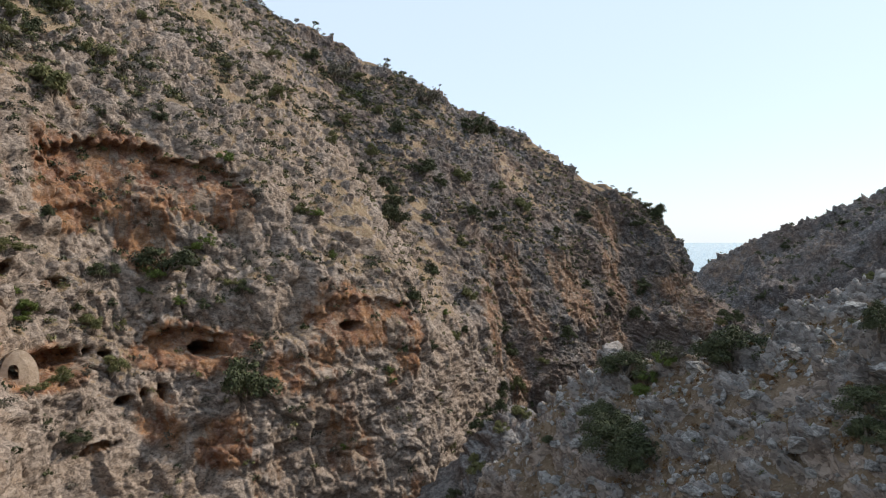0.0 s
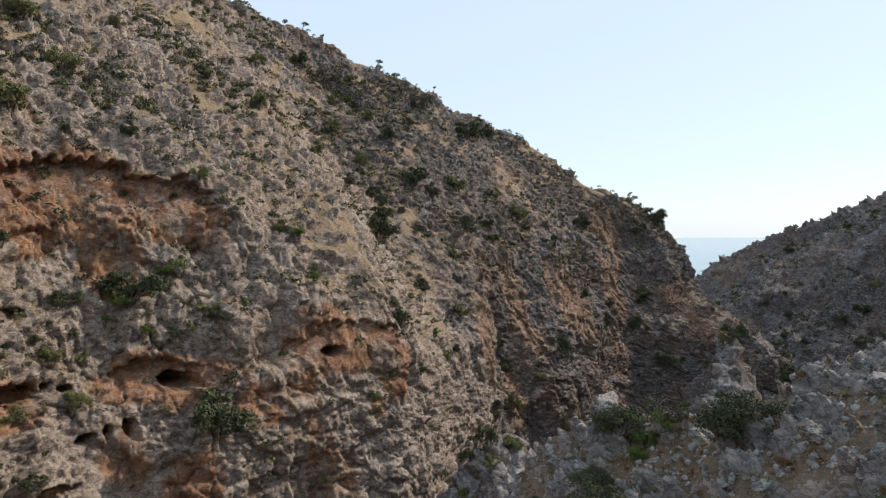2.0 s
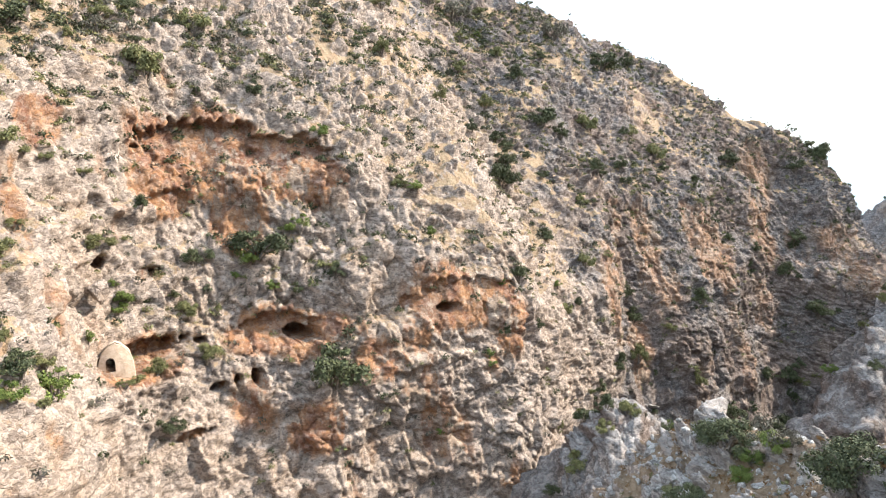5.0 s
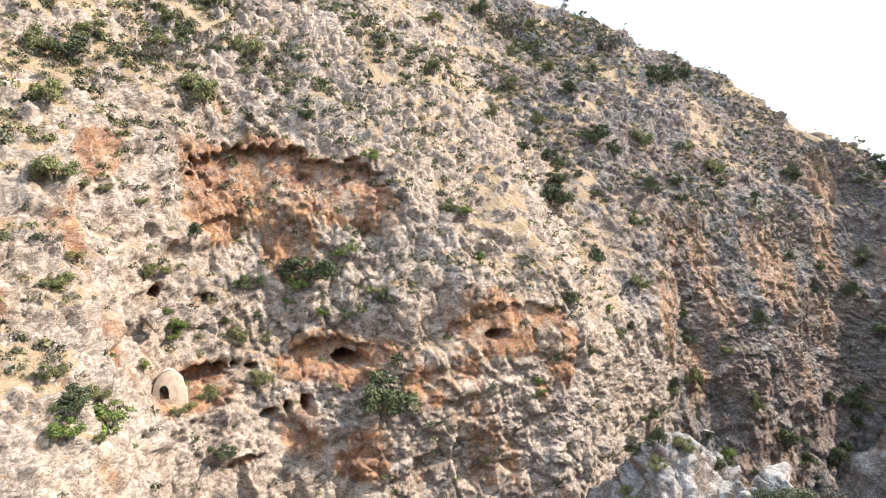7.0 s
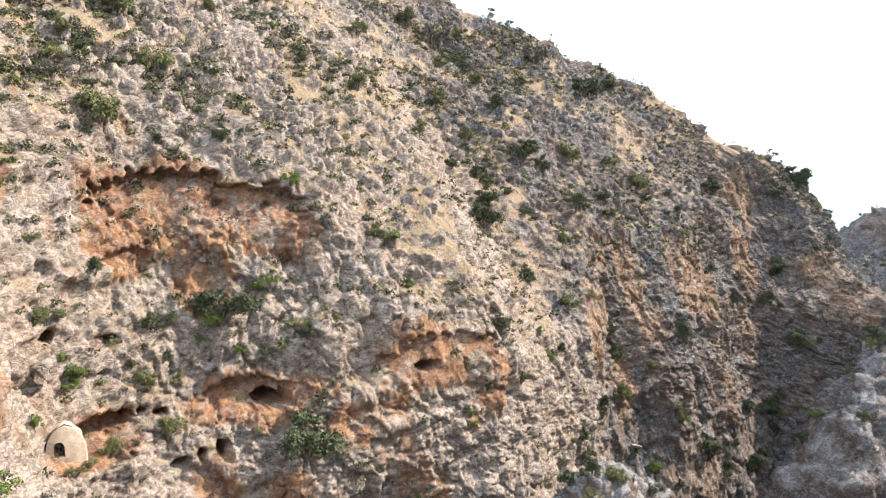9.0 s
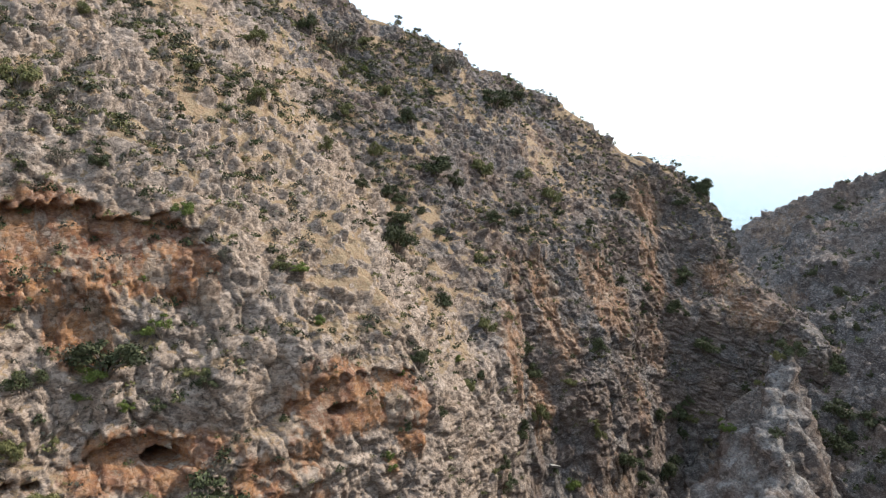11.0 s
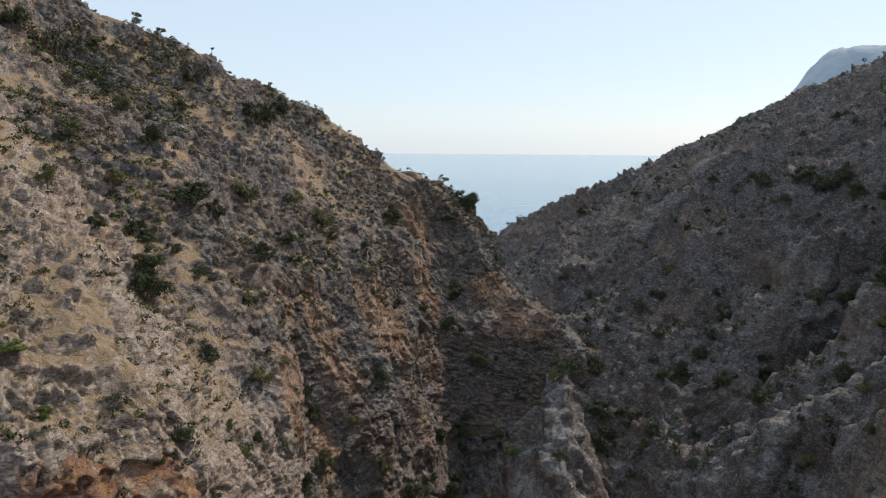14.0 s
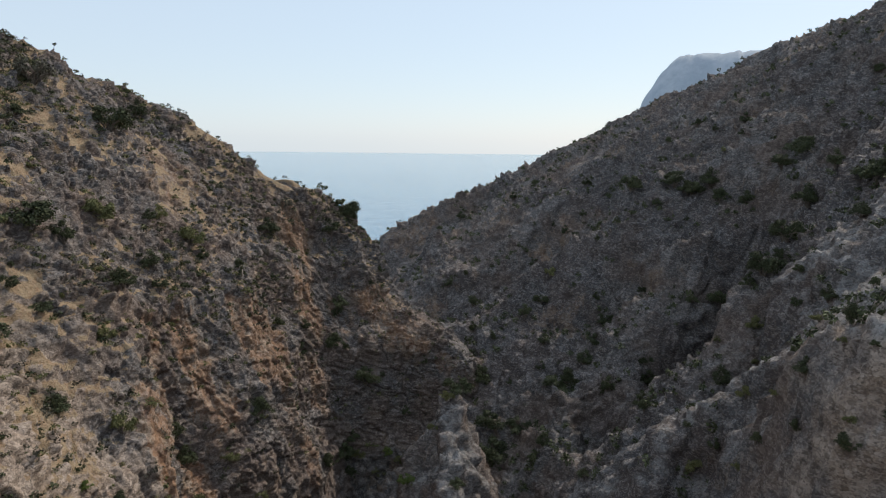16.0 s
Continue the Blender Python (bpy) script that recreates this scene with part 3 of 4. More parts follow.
def build_hillside():
    xs = np.concatenate([np.arange(-420, -20, 8.0), np.arange(-20, 3, 1.2), np.arange(3, 34, 0.13), np.arange(34, 76, 0.38), np.arange(76, 235, 0.7), np.arange(235, 330, 1.5), np.arange(330, 700, 12)])
    ys = np.concatenate([np.arange(-420, 0, 8.0), np.arange(0, 24, 0.8), np.arange(24, 66, 0.15), np.arange(66, 158, 0.42), np.arange(158, 300, 0.7), np.arange(300, 430, 1.3), np.arange(430, 620, 10)])
    X, Y = np.meshgrid(xs, ys)
    x, y = X.ravel(), Y.ravel()
    z = ground_height(x, y)
    P = np.stack([x, y, z], 1).reshape(*X.shape, 3)
    nor = grid_normals(P)
    nor = np.where(nor[..., 2:] < 0, -nor, nor)
    nor = np.stack([blur(nor[..., k], 4) for k in range(3)], -1)
    nor /= np.linalg.norm(nor, axis=2, keepdims=True)
    flat = P.reshape(-1, 3)
    steep = smooth(0.80, 0.45, nor[..., 2]).ravel()
    coarse, stone, out = rock_relief(flat, steep, 0.2)
    amount = np.clip(0.7 + np.hypot(x - 18, y - 40) / 120, 0.7, 1.0)
    d = blur(coarse.reshape(X.shape), 2).ravel() * amount * (1 + 0.7 * smooth(75, 120, y)) * (1 - 0.6 * smooth(235, 270, y)) + stone * np.minimum(1.15, 1.6 - amount * 0.5) * (1 + 0.5 * smooth(120, 160, y))
    far = smooth(85, 120, y) * (1 - 0.75 * smooth(205, 245, y)) * (1 - 0.6 * smooth(-25, -5, x - curve1(CREST_Y, CREST_X, y)))
    d = d + far * (1.1 * creased(facets(flat * np.array([1, 1, 1.4]) / 4.2, 0.5, 141), 0.5, 0.2) + 0.7 * creased(facets(flat * np.array([1, 1, 1.4]) / 2.0, 0.5, 147), 0.4, 0.2))
    Q = flat + nor.reshape(-1, 3) * d[:, None]
    up = np.abs(grid_normals(blur(Q.reshape(P.shape), 2))[..., 2]).ravel()
    patch = fbm(flat / 8.0, 4, 72)
    grass = smooth(0.42, 0.70, up + 0.25 * patch) * smooth(40, 60, z + 8 * patch) * (1 - 0.8 * out) * (0.12 + 0.88 * smooth(74, 62, y))
    grass = np.maximum(grass, 0.75 * smooth(72, 60, y) * smooth(11, 20, x - 0.25 * (45 - y)) * smooth(0.5, 0.75, up + 0.3 * patch) * (1 - 0.75 * out))
    wide = fbm(flat * np.array([0.07, 0.07, 0.05]), 4, 82)
    stain = (steep * 0.2 + 0.36 * smooth(0.08, 0.34, wide)) * (0.35 + 0.65 * smooth(140, 175, y))
    near = smooth(72, 58, y) * smooth(90, 60, x)
    bleach = near * (0.15 + 0.6 * out) + (1 - near) * (0.10 * smooth(0.05, 0.35, fbm(flat / 14.0, 3, 74)) + 0.7 * smooth(140, 118, y + 0.25 * (x - 100)) * out) * smooth(0.35, 0.65, up)
    # shade of the far hill goes into its stone colour, in uneven patches
    ob = mesh_from("ground", Q, quads(*X.shape), ROCK, shade=False, attrs=(("grass", grass), ("stain", stain), ("shade_grey", 0.05 + 0.95 * smooth(60, 110, y) + 0.5 * smooth(85, 125, y) * smooth(68, 85, x) * smooth(0.5, -0.3, fbm(flat / 22.0, 3, 76))), ("bleach", bleach)))
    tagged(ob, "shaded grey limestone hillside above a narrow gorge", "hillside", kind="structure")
    return Q, up


HILL, HILL_UP = build_hillside()

# ---------------------------------------------------------------- sea and far headland
_r = np.array([0.0, 300, 700, 1200, 2000, 3200, 5200])
_a = np.linspace(0, 2 * math.pi, 97)
_sea = np.stack([np.outer(_r, np.cos(_a)), np.outer(_r, np.sin(_a)), np.zeros((7, 97))], -1).reshape(-1, 3)
tagged(mesh_from("water", _sea, quads(7, 97), SEA), "wind-rippled blue open sea reaching to the horizon", "sea", kind="structure")

# places of the shrubs: x, y, z and radius
DARK_ON_CLIFF_1 = [(-39.4, 54.1, 66.2, 1.8), (-40.6, 70.2, 56.1, 0.7), (-38.8, 72.6, 53.6, 0.7), (-56.6, 74.3, 97.3, 1.2), (-44.5, 78.1, 77.1, 1.2), (-42.0, 79.5, 66.5, 0.5), (-40.7, 82.2, 70.1, 0.9), (-24.9, 86.2, 55.4, 1.8), (-35.3, 87.0, 70.4, 1.5), (-50.3, 87.8, 96.8, 0.7), (-30.7, 88.5, 65.6, 1), (-60.7, 88.8, 106.7, 1.6), (-44.1, 90.9, 90.7, 0.7), (-26.5, 91.2, 67.5, 1.2), (-54.0, 91.8, 101.7, 1.3), (-38.6, 96.1, 90.7, 1.2), (-41.9, 96.3, 94.1, 0.7), (-6.1, 103.3, 57.5, 1.1), (-4.7, 108.5, 64.1, 1.1), (-1.9, 109.3, 56.7, 0.8), (-35.2, 109.5, 97.6, 0.8), (3.6, 122.5, 57.6, 1), (7.4, 123.8, 42.6, 1.5), (7.6, 125.1, 39.1, 1)]
DARK_ON_CLIFF_2 = [(7.3, 126.3, 36.9, 1.4), (-1.9, 128.3, 67.6, 0.9), (-9.4, 128.6, 77.4, 1.5), (-14.9, 129.2, 86.2, 1), (-9.6, 130.3, 80.4, 1.8), (11.0, 131.7, 43.4, 0.9), (11.2, 133.3, 44.5, 1), (-11.6, 135.7, 84.5, 0.8), (-9.7, 136.7, 83.5, 0.9), (-6.5, 136.8, 81.5, 0.66), (-3.3, 137.1, 78.0, 0.67), (-6.4, 140.7, 83.4, 0.69), (18.2, 146.3, 30.3, 0.9), (-4.2, 146.8, 87.5, 1.6), (6.4, 146.9, 78.5, 1.3), (12.8, 146.9, 54.1, 1.3), (14.1, 148.3, 48.6, 1.7), (-0.7, 148.7, 85.4, 1.2), (-3.8, 149.0, 88.8, 1), (18.7, 149.1, 37.7, 1.1), (27.5, 149.9, 22.9, 1.1), (-9.6, 150.7, 96.3, 1.5), (7.2, 151.3, 77.7, 1.17), (12.4, 156.2, 75.7, 0.62)]
DARK_ON_CLIFF_3 = [(28.0, 158.2, 50.4, 1.75), (11.7, 159.2, 79.0, 1.3), (9.8, 159.2, 80.4, 0.7), (34.9, 159.5, 26.2, 1.66), (-30.4, 161.0, 115.3, 2.21), (39.5, 162.5, 19.9, 1.66), (20.7, 163.0, 72.6, 0.92), (19.3, 163.4, 75.7, 0.67), (12.3, 165.7, 85.7, 0.89), (41.0, 166.1, 25.1, 1.66), (21.2, 168.7, 77.8, 1.09), (-5.9, 169.9, 103.2, 1.75), (28.2, 170.4, 74.0, 0.92), (46.9, 170.9, 18.5, 2.39), (28.3, 172.3, 74.9, 0.98), (46.4, 174.8, 29.8, 1.29), (36.7, 178.0, 61.2, 1.01), (52.7, 180.2, 23.8, 1.01), (7.4, 180.5, 101.1, 1.66), (42.1, 180.7, 54.6, 0.86), (51.4, 180.9, 28.3, 1.1), (42.8, 181.2, 53.4, 0.83), (54.3, 181.2, 22.2, 0.92), (53.9, 182.9, 26.3, 1.47)]
DARK_ON_CLIFF_4 = [(54.7, 183.5, 29.9, 1.1), (44.3, 184.3, 58.2, 1.2), (51.8, 185.4, 39.7, 0.74), (69.5, 186.0, 33.0, 1.47), (59.9, 187.5, 42.5, 1.47), (64.2, 187.9, 42.9, 0.92), (69.8, 188.1, 42.5, 0.92), (75.6, 188.2, 44.6, 1.2), (55.0, 188.5, 51.0, 1.1), (51.4, 188.6, 51.7, 1.1), (52.7, 189.0, 51.7, 1.38), (39.0, 191.9, 78.8, 1.75), (55.8, 194.9, 57.6, 1.47), (56.1, 195.6, 59.4, 1.38), (66.0, 199.0, 63.5, 0.92), (13.8, 200.7, 103.7, 1.66), (56.6, 202.9, 76.9, 1.75), (70.3, 203.4, 65.3, 0.83), (64.2, 208.7, 78.5, 1.66), (63.0, 211.4, 80.3, 1.66)]
DARK_ON_HILL_1 = [(72.3, 80.0, 68.4, 0.94), (76.9, 81.0, 78.0, 0.67), (80.8, 85.8, 78.9, 1.03), (89.8, 89.1, 82.0, 0.91), (77.3, 89.2, 66.0, 0.64), (79.7, 90.4, 71.6, 1.02), (1.5, 92.4, 40.0, 1.4), (8.0, 96.2, 50.0, 0.9), (80.8, 97.2, 59.1, 1.07), (5.2, 100.3, 46.7, 0.8), (15.6, 104.2, 44.2, 0.7), (106.9, 105.8, 74.7, 0.88), (90.9, 112.4, 50.7, 1.3), (112.8, 115.4, 71.4, 1.46), (130.9, 116.2, 86.4, 1.36), (91.4, 118.2, 52.0, 0.9), (118.3, 118.7, 76.6, 1.36), (48.0, 122.0, 49.0, 0.72), (149.8, 125.6, 91.9, 2), (108.3, 126.2, 54.2, 1.55), (131.9, 132.7, 76.3, 1.97), (128.7, 134.5, 73.7, 2.63), (135.1, 135.5, 79.7, 2.2), (98.1, 135.8, 47.9, 2.34)]
DARK_ON_HILL_2 = [(126.3, 136.1, 70.3, 2.14), (84.3, 136.1, 36.0, 0.76), (56.7, 136.8, 57.2, 0.96), (159.0, 140.5, 94.4, 1.8), (156.0, 143.8, 85.2, 2.7), (82.5, 151.2, 32.9, 1.38), (118.4, 154.2, 43.8, 1.8), (87.7, 154.4, 33.9, 1.53), (131.5, 155.7, 61.6, 1), (105.4, 155.8, 42.6, 2.4), (117.6, 156.3, 48.0, 0.8), (142.7, 156.3, 59.3, 1.6), (169.6, 158.6, 90.7, 2), (178.5, 162.9, 97.6, 2), (171.6, 163.2, 93.9, 1.6), (80.9, 163.8, 29.6, 1.79), (212.4, 164.2, 120.8, 1.5), (88.8, 164.7, 33.2, 1.4), (102.1, 165.6, 40.9, 2.7), (109.6, 167.9, 46.1, 1.8), (166.9, 170.0, 83.7, 1.8), (115.0, 170.5, 49.6, 1.5), (84.5, 171.2, 33.3, 1.8), (101.9, 174.7, 43.8, 1.5)]
DARK_ON_HILL_3 = [(164.3, 177.0, 83.2, 1.9), (137.9, 177.7, 59.8, 1.4), (94.5, 177.8, 39.9, 1), (154.4, 179.8, 77.8, 1), (106.5, 180.5, 47.6, 1.6), (127.9, 181.8, 50.1, 1.2), (165.7, 182.7, 87.6, 2), (90.5, 185.1, 38.8, 1.8), (160.8, 185.7, 84.9, 2.2), (183.0, 186.2, 102.7, 1.5), (128.2, 186.7, 56.2, 1.1), (151.0, 188.5, 81.5, 1), (159.6, 189.9, 87.3, 1.9), (108.9, 192.8, 52.0, 1.5), (116.1, 194.2, 54.8, 1.2), (99.3, 194.5, 46.0, 1), (143.2, 195.5, 75.6, 1.3), (198.4, 199.0, 106.9, 1.8), (99.3, 203.9, 46.3, 1.1), (191.9, 204.0, 103.6, 1.3), (160.3, 208.2, 85.1, 2.2), (197.4, 217.3, 105.0, 1.2), (107.1, 217.8, 50.0, 1.2), (185.2, 218.1, 99.6, 1.2)]
DARK_ON_HILL_4 = [(158.5, 230.9, 73.5, 1.3), (152.4, 232.7, 68.1, 1.8), (115.6, 236.2, 55.5, 1.6), (109.3, 236.9, 52.1, 1), (150.6, 237.0, 70.6, 1), (167.0, 239.0, 84.1, 1.4), (151.7, 264.3, 76.9, 1.6), (164.8, 269.1, 82.3, 1), (140.4, 286.5, 67.8, 1.6)]
DARK_ON_SPUR = [(19.1, 31.2, 65.4, 1.1), (20.3, 32.5, 66.5, 1), (21.6, 34.5, 69.9, 0.9), (11.9, 42.5, 60.5, 1.4), (18.4, 44.3, 66.6, 1.5), (11.8, 44.6, 61.2, 1.5), (11.5, 47.2, 61.0, 1.2), (11.5, 50.8, 61.2, 1), (14.2, 54.0, 63.8, 1.3), (8.7, 56.7, 57.8, 0.4)]
GREEN_ON_CLIFF = [(-38.9, 52.3, 64.4, 1.5), (-40.0, 57.7, 62.6, 1.2), (-44.5, 68.0, 64.5, 0.9), (-45.2, 73.4, 69.1, 0.6), (-44.6, 73.6, 66.2, 0.8), (-45.0, 74.3, 67.2, 0.8), (-37.0, 85.2, 68.1, 0.7), (-36.1, 86.0, 69.9, 0.8), (-33.0, 86.5, 66.6, 0.8), (-30.9, 91.1, 73.3, 0.9), (-33.4, 93.1, 78.6, 0.5), (-13.7, 94.7, 45.7, 0.6), (-30.4, 97.0, 85.3, 0.9), (-7.9, 100.4, 53.5, 0.7), (-7.9, 100.6, 55.0, 0.7), (-16.4, 101.5, 71.7, 1), (-18.5, 102.8, 77.9, 0.9), (-6.7, 105.0, 64.1, 0.6), (-41.1, 118.4, 107.8, 0.8), (0.4, 120.5, 61.0, 0.9), (21.7, 148.7, 26.1, 1.1), (-19.7, 166.3, 107.5, 1.1), (62.6, 181.9, 25.7, 1.75)]
GREEN_ON_HILL = [(46.3, 134.2, 44.3, 1.22)]
GREEN_ON_SPUR = [(15.0, 50.5, 66.0, 0.83), (14.7, 51.6, 62.9, 0.75), (15.4, 52.5, 63.8, 0.8)]
GREY_ON_CLIFF = [(-47.2, 60.0, 78.5, 1.2), (-40.6, 62.9, 59.6, 0.9), (-38.6, 74.7, 60.1, 0.8), (-52.3, 83.9, 97.6, 1.3), (-37.6, 84.2, 65.6, 0.7), (-35.2, 86.5, 63.1, 0.9), (-23.5, 87.6, 54.5, 1.2), (-49.5, 90.1, 96.9, 0.8), (-23.1, 90.9, 61.5, 0.9), (-42.0, 93.8, 91.4, 0.9), (-25.6, 96.9, 80.4, 1.2), (-44.9, 98.6, 98.5, 1.5), (-36.4, 127.4, 107.4, 1.8), (-25.7, 167.7, 112.1, 1.66), (-4.3, 182.2, 109.3, 1.66), (37.1, 187.1, 74.7, 1.38), (44.5, 199.8, 83.9, 1.66), (20.2, 200.0, 101.3, 1.29)]
GREY_ON_HILL = [(12.8, 97.9, 48.8, 0.6)]
GREY_ON_SPUR = [(16.4, 50.5, 66.0, 0.46), (16.0, 52.2, 65.5, 0.9)]
OLIVE_ON_CLIFF_1 = [(-40.3, 52.9, 66.1, 0.7), (-42.1, 53.9, 68.1, 1), (-37.6, 54.2, 63.3, 0.7), (-42.2, 55.9, 68.2, 0.9), (-41.9, 59.3, 64.7, 1.2), (-45.9, 59.9, 75.1, 1.5), (-40.1, 60.9, 59.4, 0.5), (-47.0, 62.6, 76.8, 0.9), (-48.9, 63.5, 84.3, 1.5), (-48.8, 66.8, 83.6, 0.8), (-52.6, 67.1, 92.0, 1.2), (-41.0, 68.7, 59.7, 0.7), (-48.4, 69.8, 82.9, 0.9), (-40.9, 70.5, 59.6, 0.95), (-45.3, 71.8, 73.5, 1.6), (-57.8, 72.2, 97.5, 1.3), (-47.4, 72.8, 81.2, 0.9), (-40.4, 72.9, 59.5, 0.9), (-37.9, 79.0, 59.5, 1.2), (-57.3, 79.2, 100.3, 1.5), (-52.9, 79.4, 96.6, 0.9), (-40.3, 80.0, 64.6, 1), (-38.3, 82.8, 64.4, 0.6), (-37.9, 86.1, 70.7, 0.9)]
OLIVE_ON_CLIFF_2 = [(-48.1, 86.4, 92.9, 1.9), (-41.7, 86.4, 77.9, 0.9), (-54.5, 86.8, 100.0, 1.2), (-55.3, 90.0, 103.0, 1.1), (-44.2, 90.2, 86.2, 0.7), (-33.4, 91.0, 73.4, 0.9), (-27.9, 91.4, 68.3, 1.5), (-58.4, 93.4, 105.9, 1.3), (-47.5, 96.4, 99.3, 2), (-14.5, 98.6, 65.8, 0.5), (-56.4, 101.4, 107.7, 2), (-20.9, 102.7, 78.3, 1), (1.1, 112.8, 40.0, 1), (-48.0, 112.9, 109.8, 1), (-35.6, 117.9, 103.4, 1.1), (2.2, 120.8, 56.7, 1), (6.1, 121.4, 42.8, 0.9), (-29.2, 123.2, 99.3, 1.2), (-20.6, 129.7, 91.7, 1.1), (4.6, 131.7, 62.3, 1.5), (11.1, 132.3, 36.6, 0.7), (8.7, 136.7, 63.4, 0.7), (-33.4, 137.8, 109.7, 1.8), (3.9, 139.3, 72.6, 1.4)]
OLIVE_ON_CLIFF_3 = [(-14.4, 140.6, 90.8, 1.2), (-0.9, 141.0, 78.9, 0.7), (15.0, 142.9, 42.8, 1.6), (-20.0, 144.6, 98.3, 1.2), (21.4, 150.7, 46.6, 1.1), (27.7, 152.8, 34.7, 1.1), (27.0, 153.0, 36.9, 0.83), (-4.4, 156.5, 95.3, 1), (-14.6, 157.8, 102.4, 1.1), (4.9, 159.3, 86.7, 1.9), (-22.8, 161.4, 106.5, 1.47), (28.5, 168.2, 71.0, 0.92), (14.2, 168.3, 85.6, 1.1), (19.2, 170.1, 80.7, 1.84), (-21.5, 176.2, 114.3, 1.29), (60.6, 181.9, 20.5, 1.66), (55.6, 183.0, 26.2, 1.38), (59.4, 183.1, 27.9, 1.75)]
OLIVE_ON_HILL = [(73.4, 80.6, 70.5, 0.85), (78.7, 85.9, 76.6, 0.61), (7.4, 92.5, 48.6, 1.5), (3.8, 92.8, 43.3, 1.5), (80.8, 94.2, 66.9, 0.9), (10.7, 97.2, 49.5, 1.2), (98.7, 102.0, 73.4, 1.22), (83.7, 102.2, 53.5, 1.03), (96.0, 111.0, 58.4, 1.09), (90.3, 115.5, 46.1, 1.19), (114.2, 123.2, 58.0, 1.22), (120.3, 129.3, 63.2, 1.66), (116.3, 134.0, 59.3, 1.3), (50.9, 135.2, 52.1, 1.15), (54.4, 136.5, 56.4, 0.88), (65.6, 179.7, 24.2, 1.8), (173.4, 184.7, 97.6, 1.3), (122.7, 200.6, 61.3, 1.5)]
OLIVE_ON_SPUR = [(10.7, 53.1, 61.0, 0.5)]
RUSTY_ON_SPUR = [(18.8, 40.1, 66.4, 0.5), (20.4, 40.8, 67.7, 0.4), (19.4, 43.9, 67.8, 0.5), (21.8, 44.5, 69.9, 0.6), (18.1, 48.7, 67.1, 0.5), (18.6, 50.5, 66.0, 0.3), (17.3, 50.9, 65.1, 0.4)]
DARK = DARK_ON_CLIFF_1 + DARK_ON_CLIFF_2 + DARK_ON_CLIFF_3 + DARK_ON_CLIFF_4 + DARK_ON_HILL_1 + DARK_ON_HILL_2 + DARK_ON_HILL_3 + DARK_ON_HILL_4 + DARK_ON_SPUR
GREEN = GREEN_ON_CLIFF + GREEN_ON_HILL + GREEN_ON_SPUR
GREY = GREY_ON_CLIFF + GREY_ON_HILL + GREY_ON_SPUR
OLIVE = OLIVE_ON_CLIFF_1 + OLIVE_ON_CLIFF_2 + OLIVE_ON_CLIFF_3 + OLIVE_ON_HILL + OLIVE_ON_SPUR
RUSTY = RUSTY_ON_SPUR
BLOCKS_1 = [(17.6, 33.3, 67.0, 1.16), (20.6, 37.7, 68.1, 2.2), (22.3, 38.2, 69.3, 1.35), (16.4, 38.5, 66.6, 1.16), (15.7, 38.6, 65.3, 0.88), (24.0, 41.1, 71.5, 1.45), (14.6, 41.1, 63.2, 0.79), (20.0, 42.3, 68.7, 0.64), (14.7, 46.0, 63.6, 1.66), (10.0, 50.5, 60.4, 1.93), (8.3, 52.2, 57.0, 2.25), (11.2, 54.2, 62.1, 2.46), (13.4, 55.8, 63.9, 1.26), (6.2, 59.3, 55.2, 1.64), (49.2, 120.1, 46.2, 2.3), (19.9, 144.6, 32.6, 3.56)]
BLOCKS = BLOCKS_1
# ---------------------------------------------------------------- plants
LEAF["rusty"] = leaf_material("withered_leaves", (0.12, 0.065, 0.028), (0.26, 0.15, 0.065))
ALL_GROUND = np.vstack([CLIFF, HILL])


def snap(x, y, z):
    """The nearest point of the rock."""
    i = np.argmin((ALL_GROUND[:, 0] - x) ** 2 + (ALL_GROUND[:, 1] - y) ** 2 + (ALL_GROUND[:, 2] - z) ** 2)
    return ALL_GROUND[i].astype(float)


def tube(bm, points, radii, sides=5):
    rings = []
    for k, (p, r) in enumerate(zip(points, radii)):
        d = Vector(points[min(k + 1, len(points) - 1)]) - Vector(points[max(k - 1, 0)])
        u = d.orthogonal().normalized()
        w = d.normalized().cross(u)
        rings.append([bm.verts.new(Vector(p) + r * (math.cos(a) * u + math.sin(a) * w)) for a in (2 * math.pi * i / sides for i in range(sides))])
    for lo, hi in zip(rings, rings[1:]):
        for i in range(sides):
            bm.faces.new((lo[i], lo[(i + 1) % sides], hi[(i + 1) % sides], hi[i]))
    bm.faces.new(rings[-1])


def leaf_cloud(rng, lobes, count, size):
    """Small folded leaf sprays scattered over lobes (x, y, z, radius, flatness): verts and faces."""
    weight = np.array([l[3] ** 2 for l in lobes])
    pick = rng.choice(len(lobes), count, p=weight / weight.sum())
    L = np.array(lobes)[pick]
    d = rng.normal(size=(count, 3))
    d /= np.linalg.norm(d, axis=1, keepdims=True)
    d[:, 2] = np.where(d[:, 2] < -0.35, -d[:, 2], d[:, 2])
    rad = L[:, 3] * rng.uniform(0.45, 1.15, count)
    c = L[:, :3] + d * rad[:, None] * np.stack([np.ones(count), np.ones(count), L[:, 4]], 1)
    n = d + rng.normal(scale=0.55, size=(count, 3))
    n /= np.linalg.norm(n, axis=1, keepdims=True)
    u = np.cross(n, rng.normal(size=(count, 3)))
    u /= np.linalg.norm(u, axis=1, keepdims=True)
    w = np.cross(n, u)
    s = size * rng.uniform(0.6, 1.5, count)[:, None]
    V = np.stack([c - u * s - w * s * 0.3, c + u * s - w * s * 0.3, c + w * s * 0.9 + n * s * 0.3], 1).reshape(-1, 3)
    i = np.arange(count)[:, None] * 3
    return V, np.hstack([i, i + 1, i + 2])


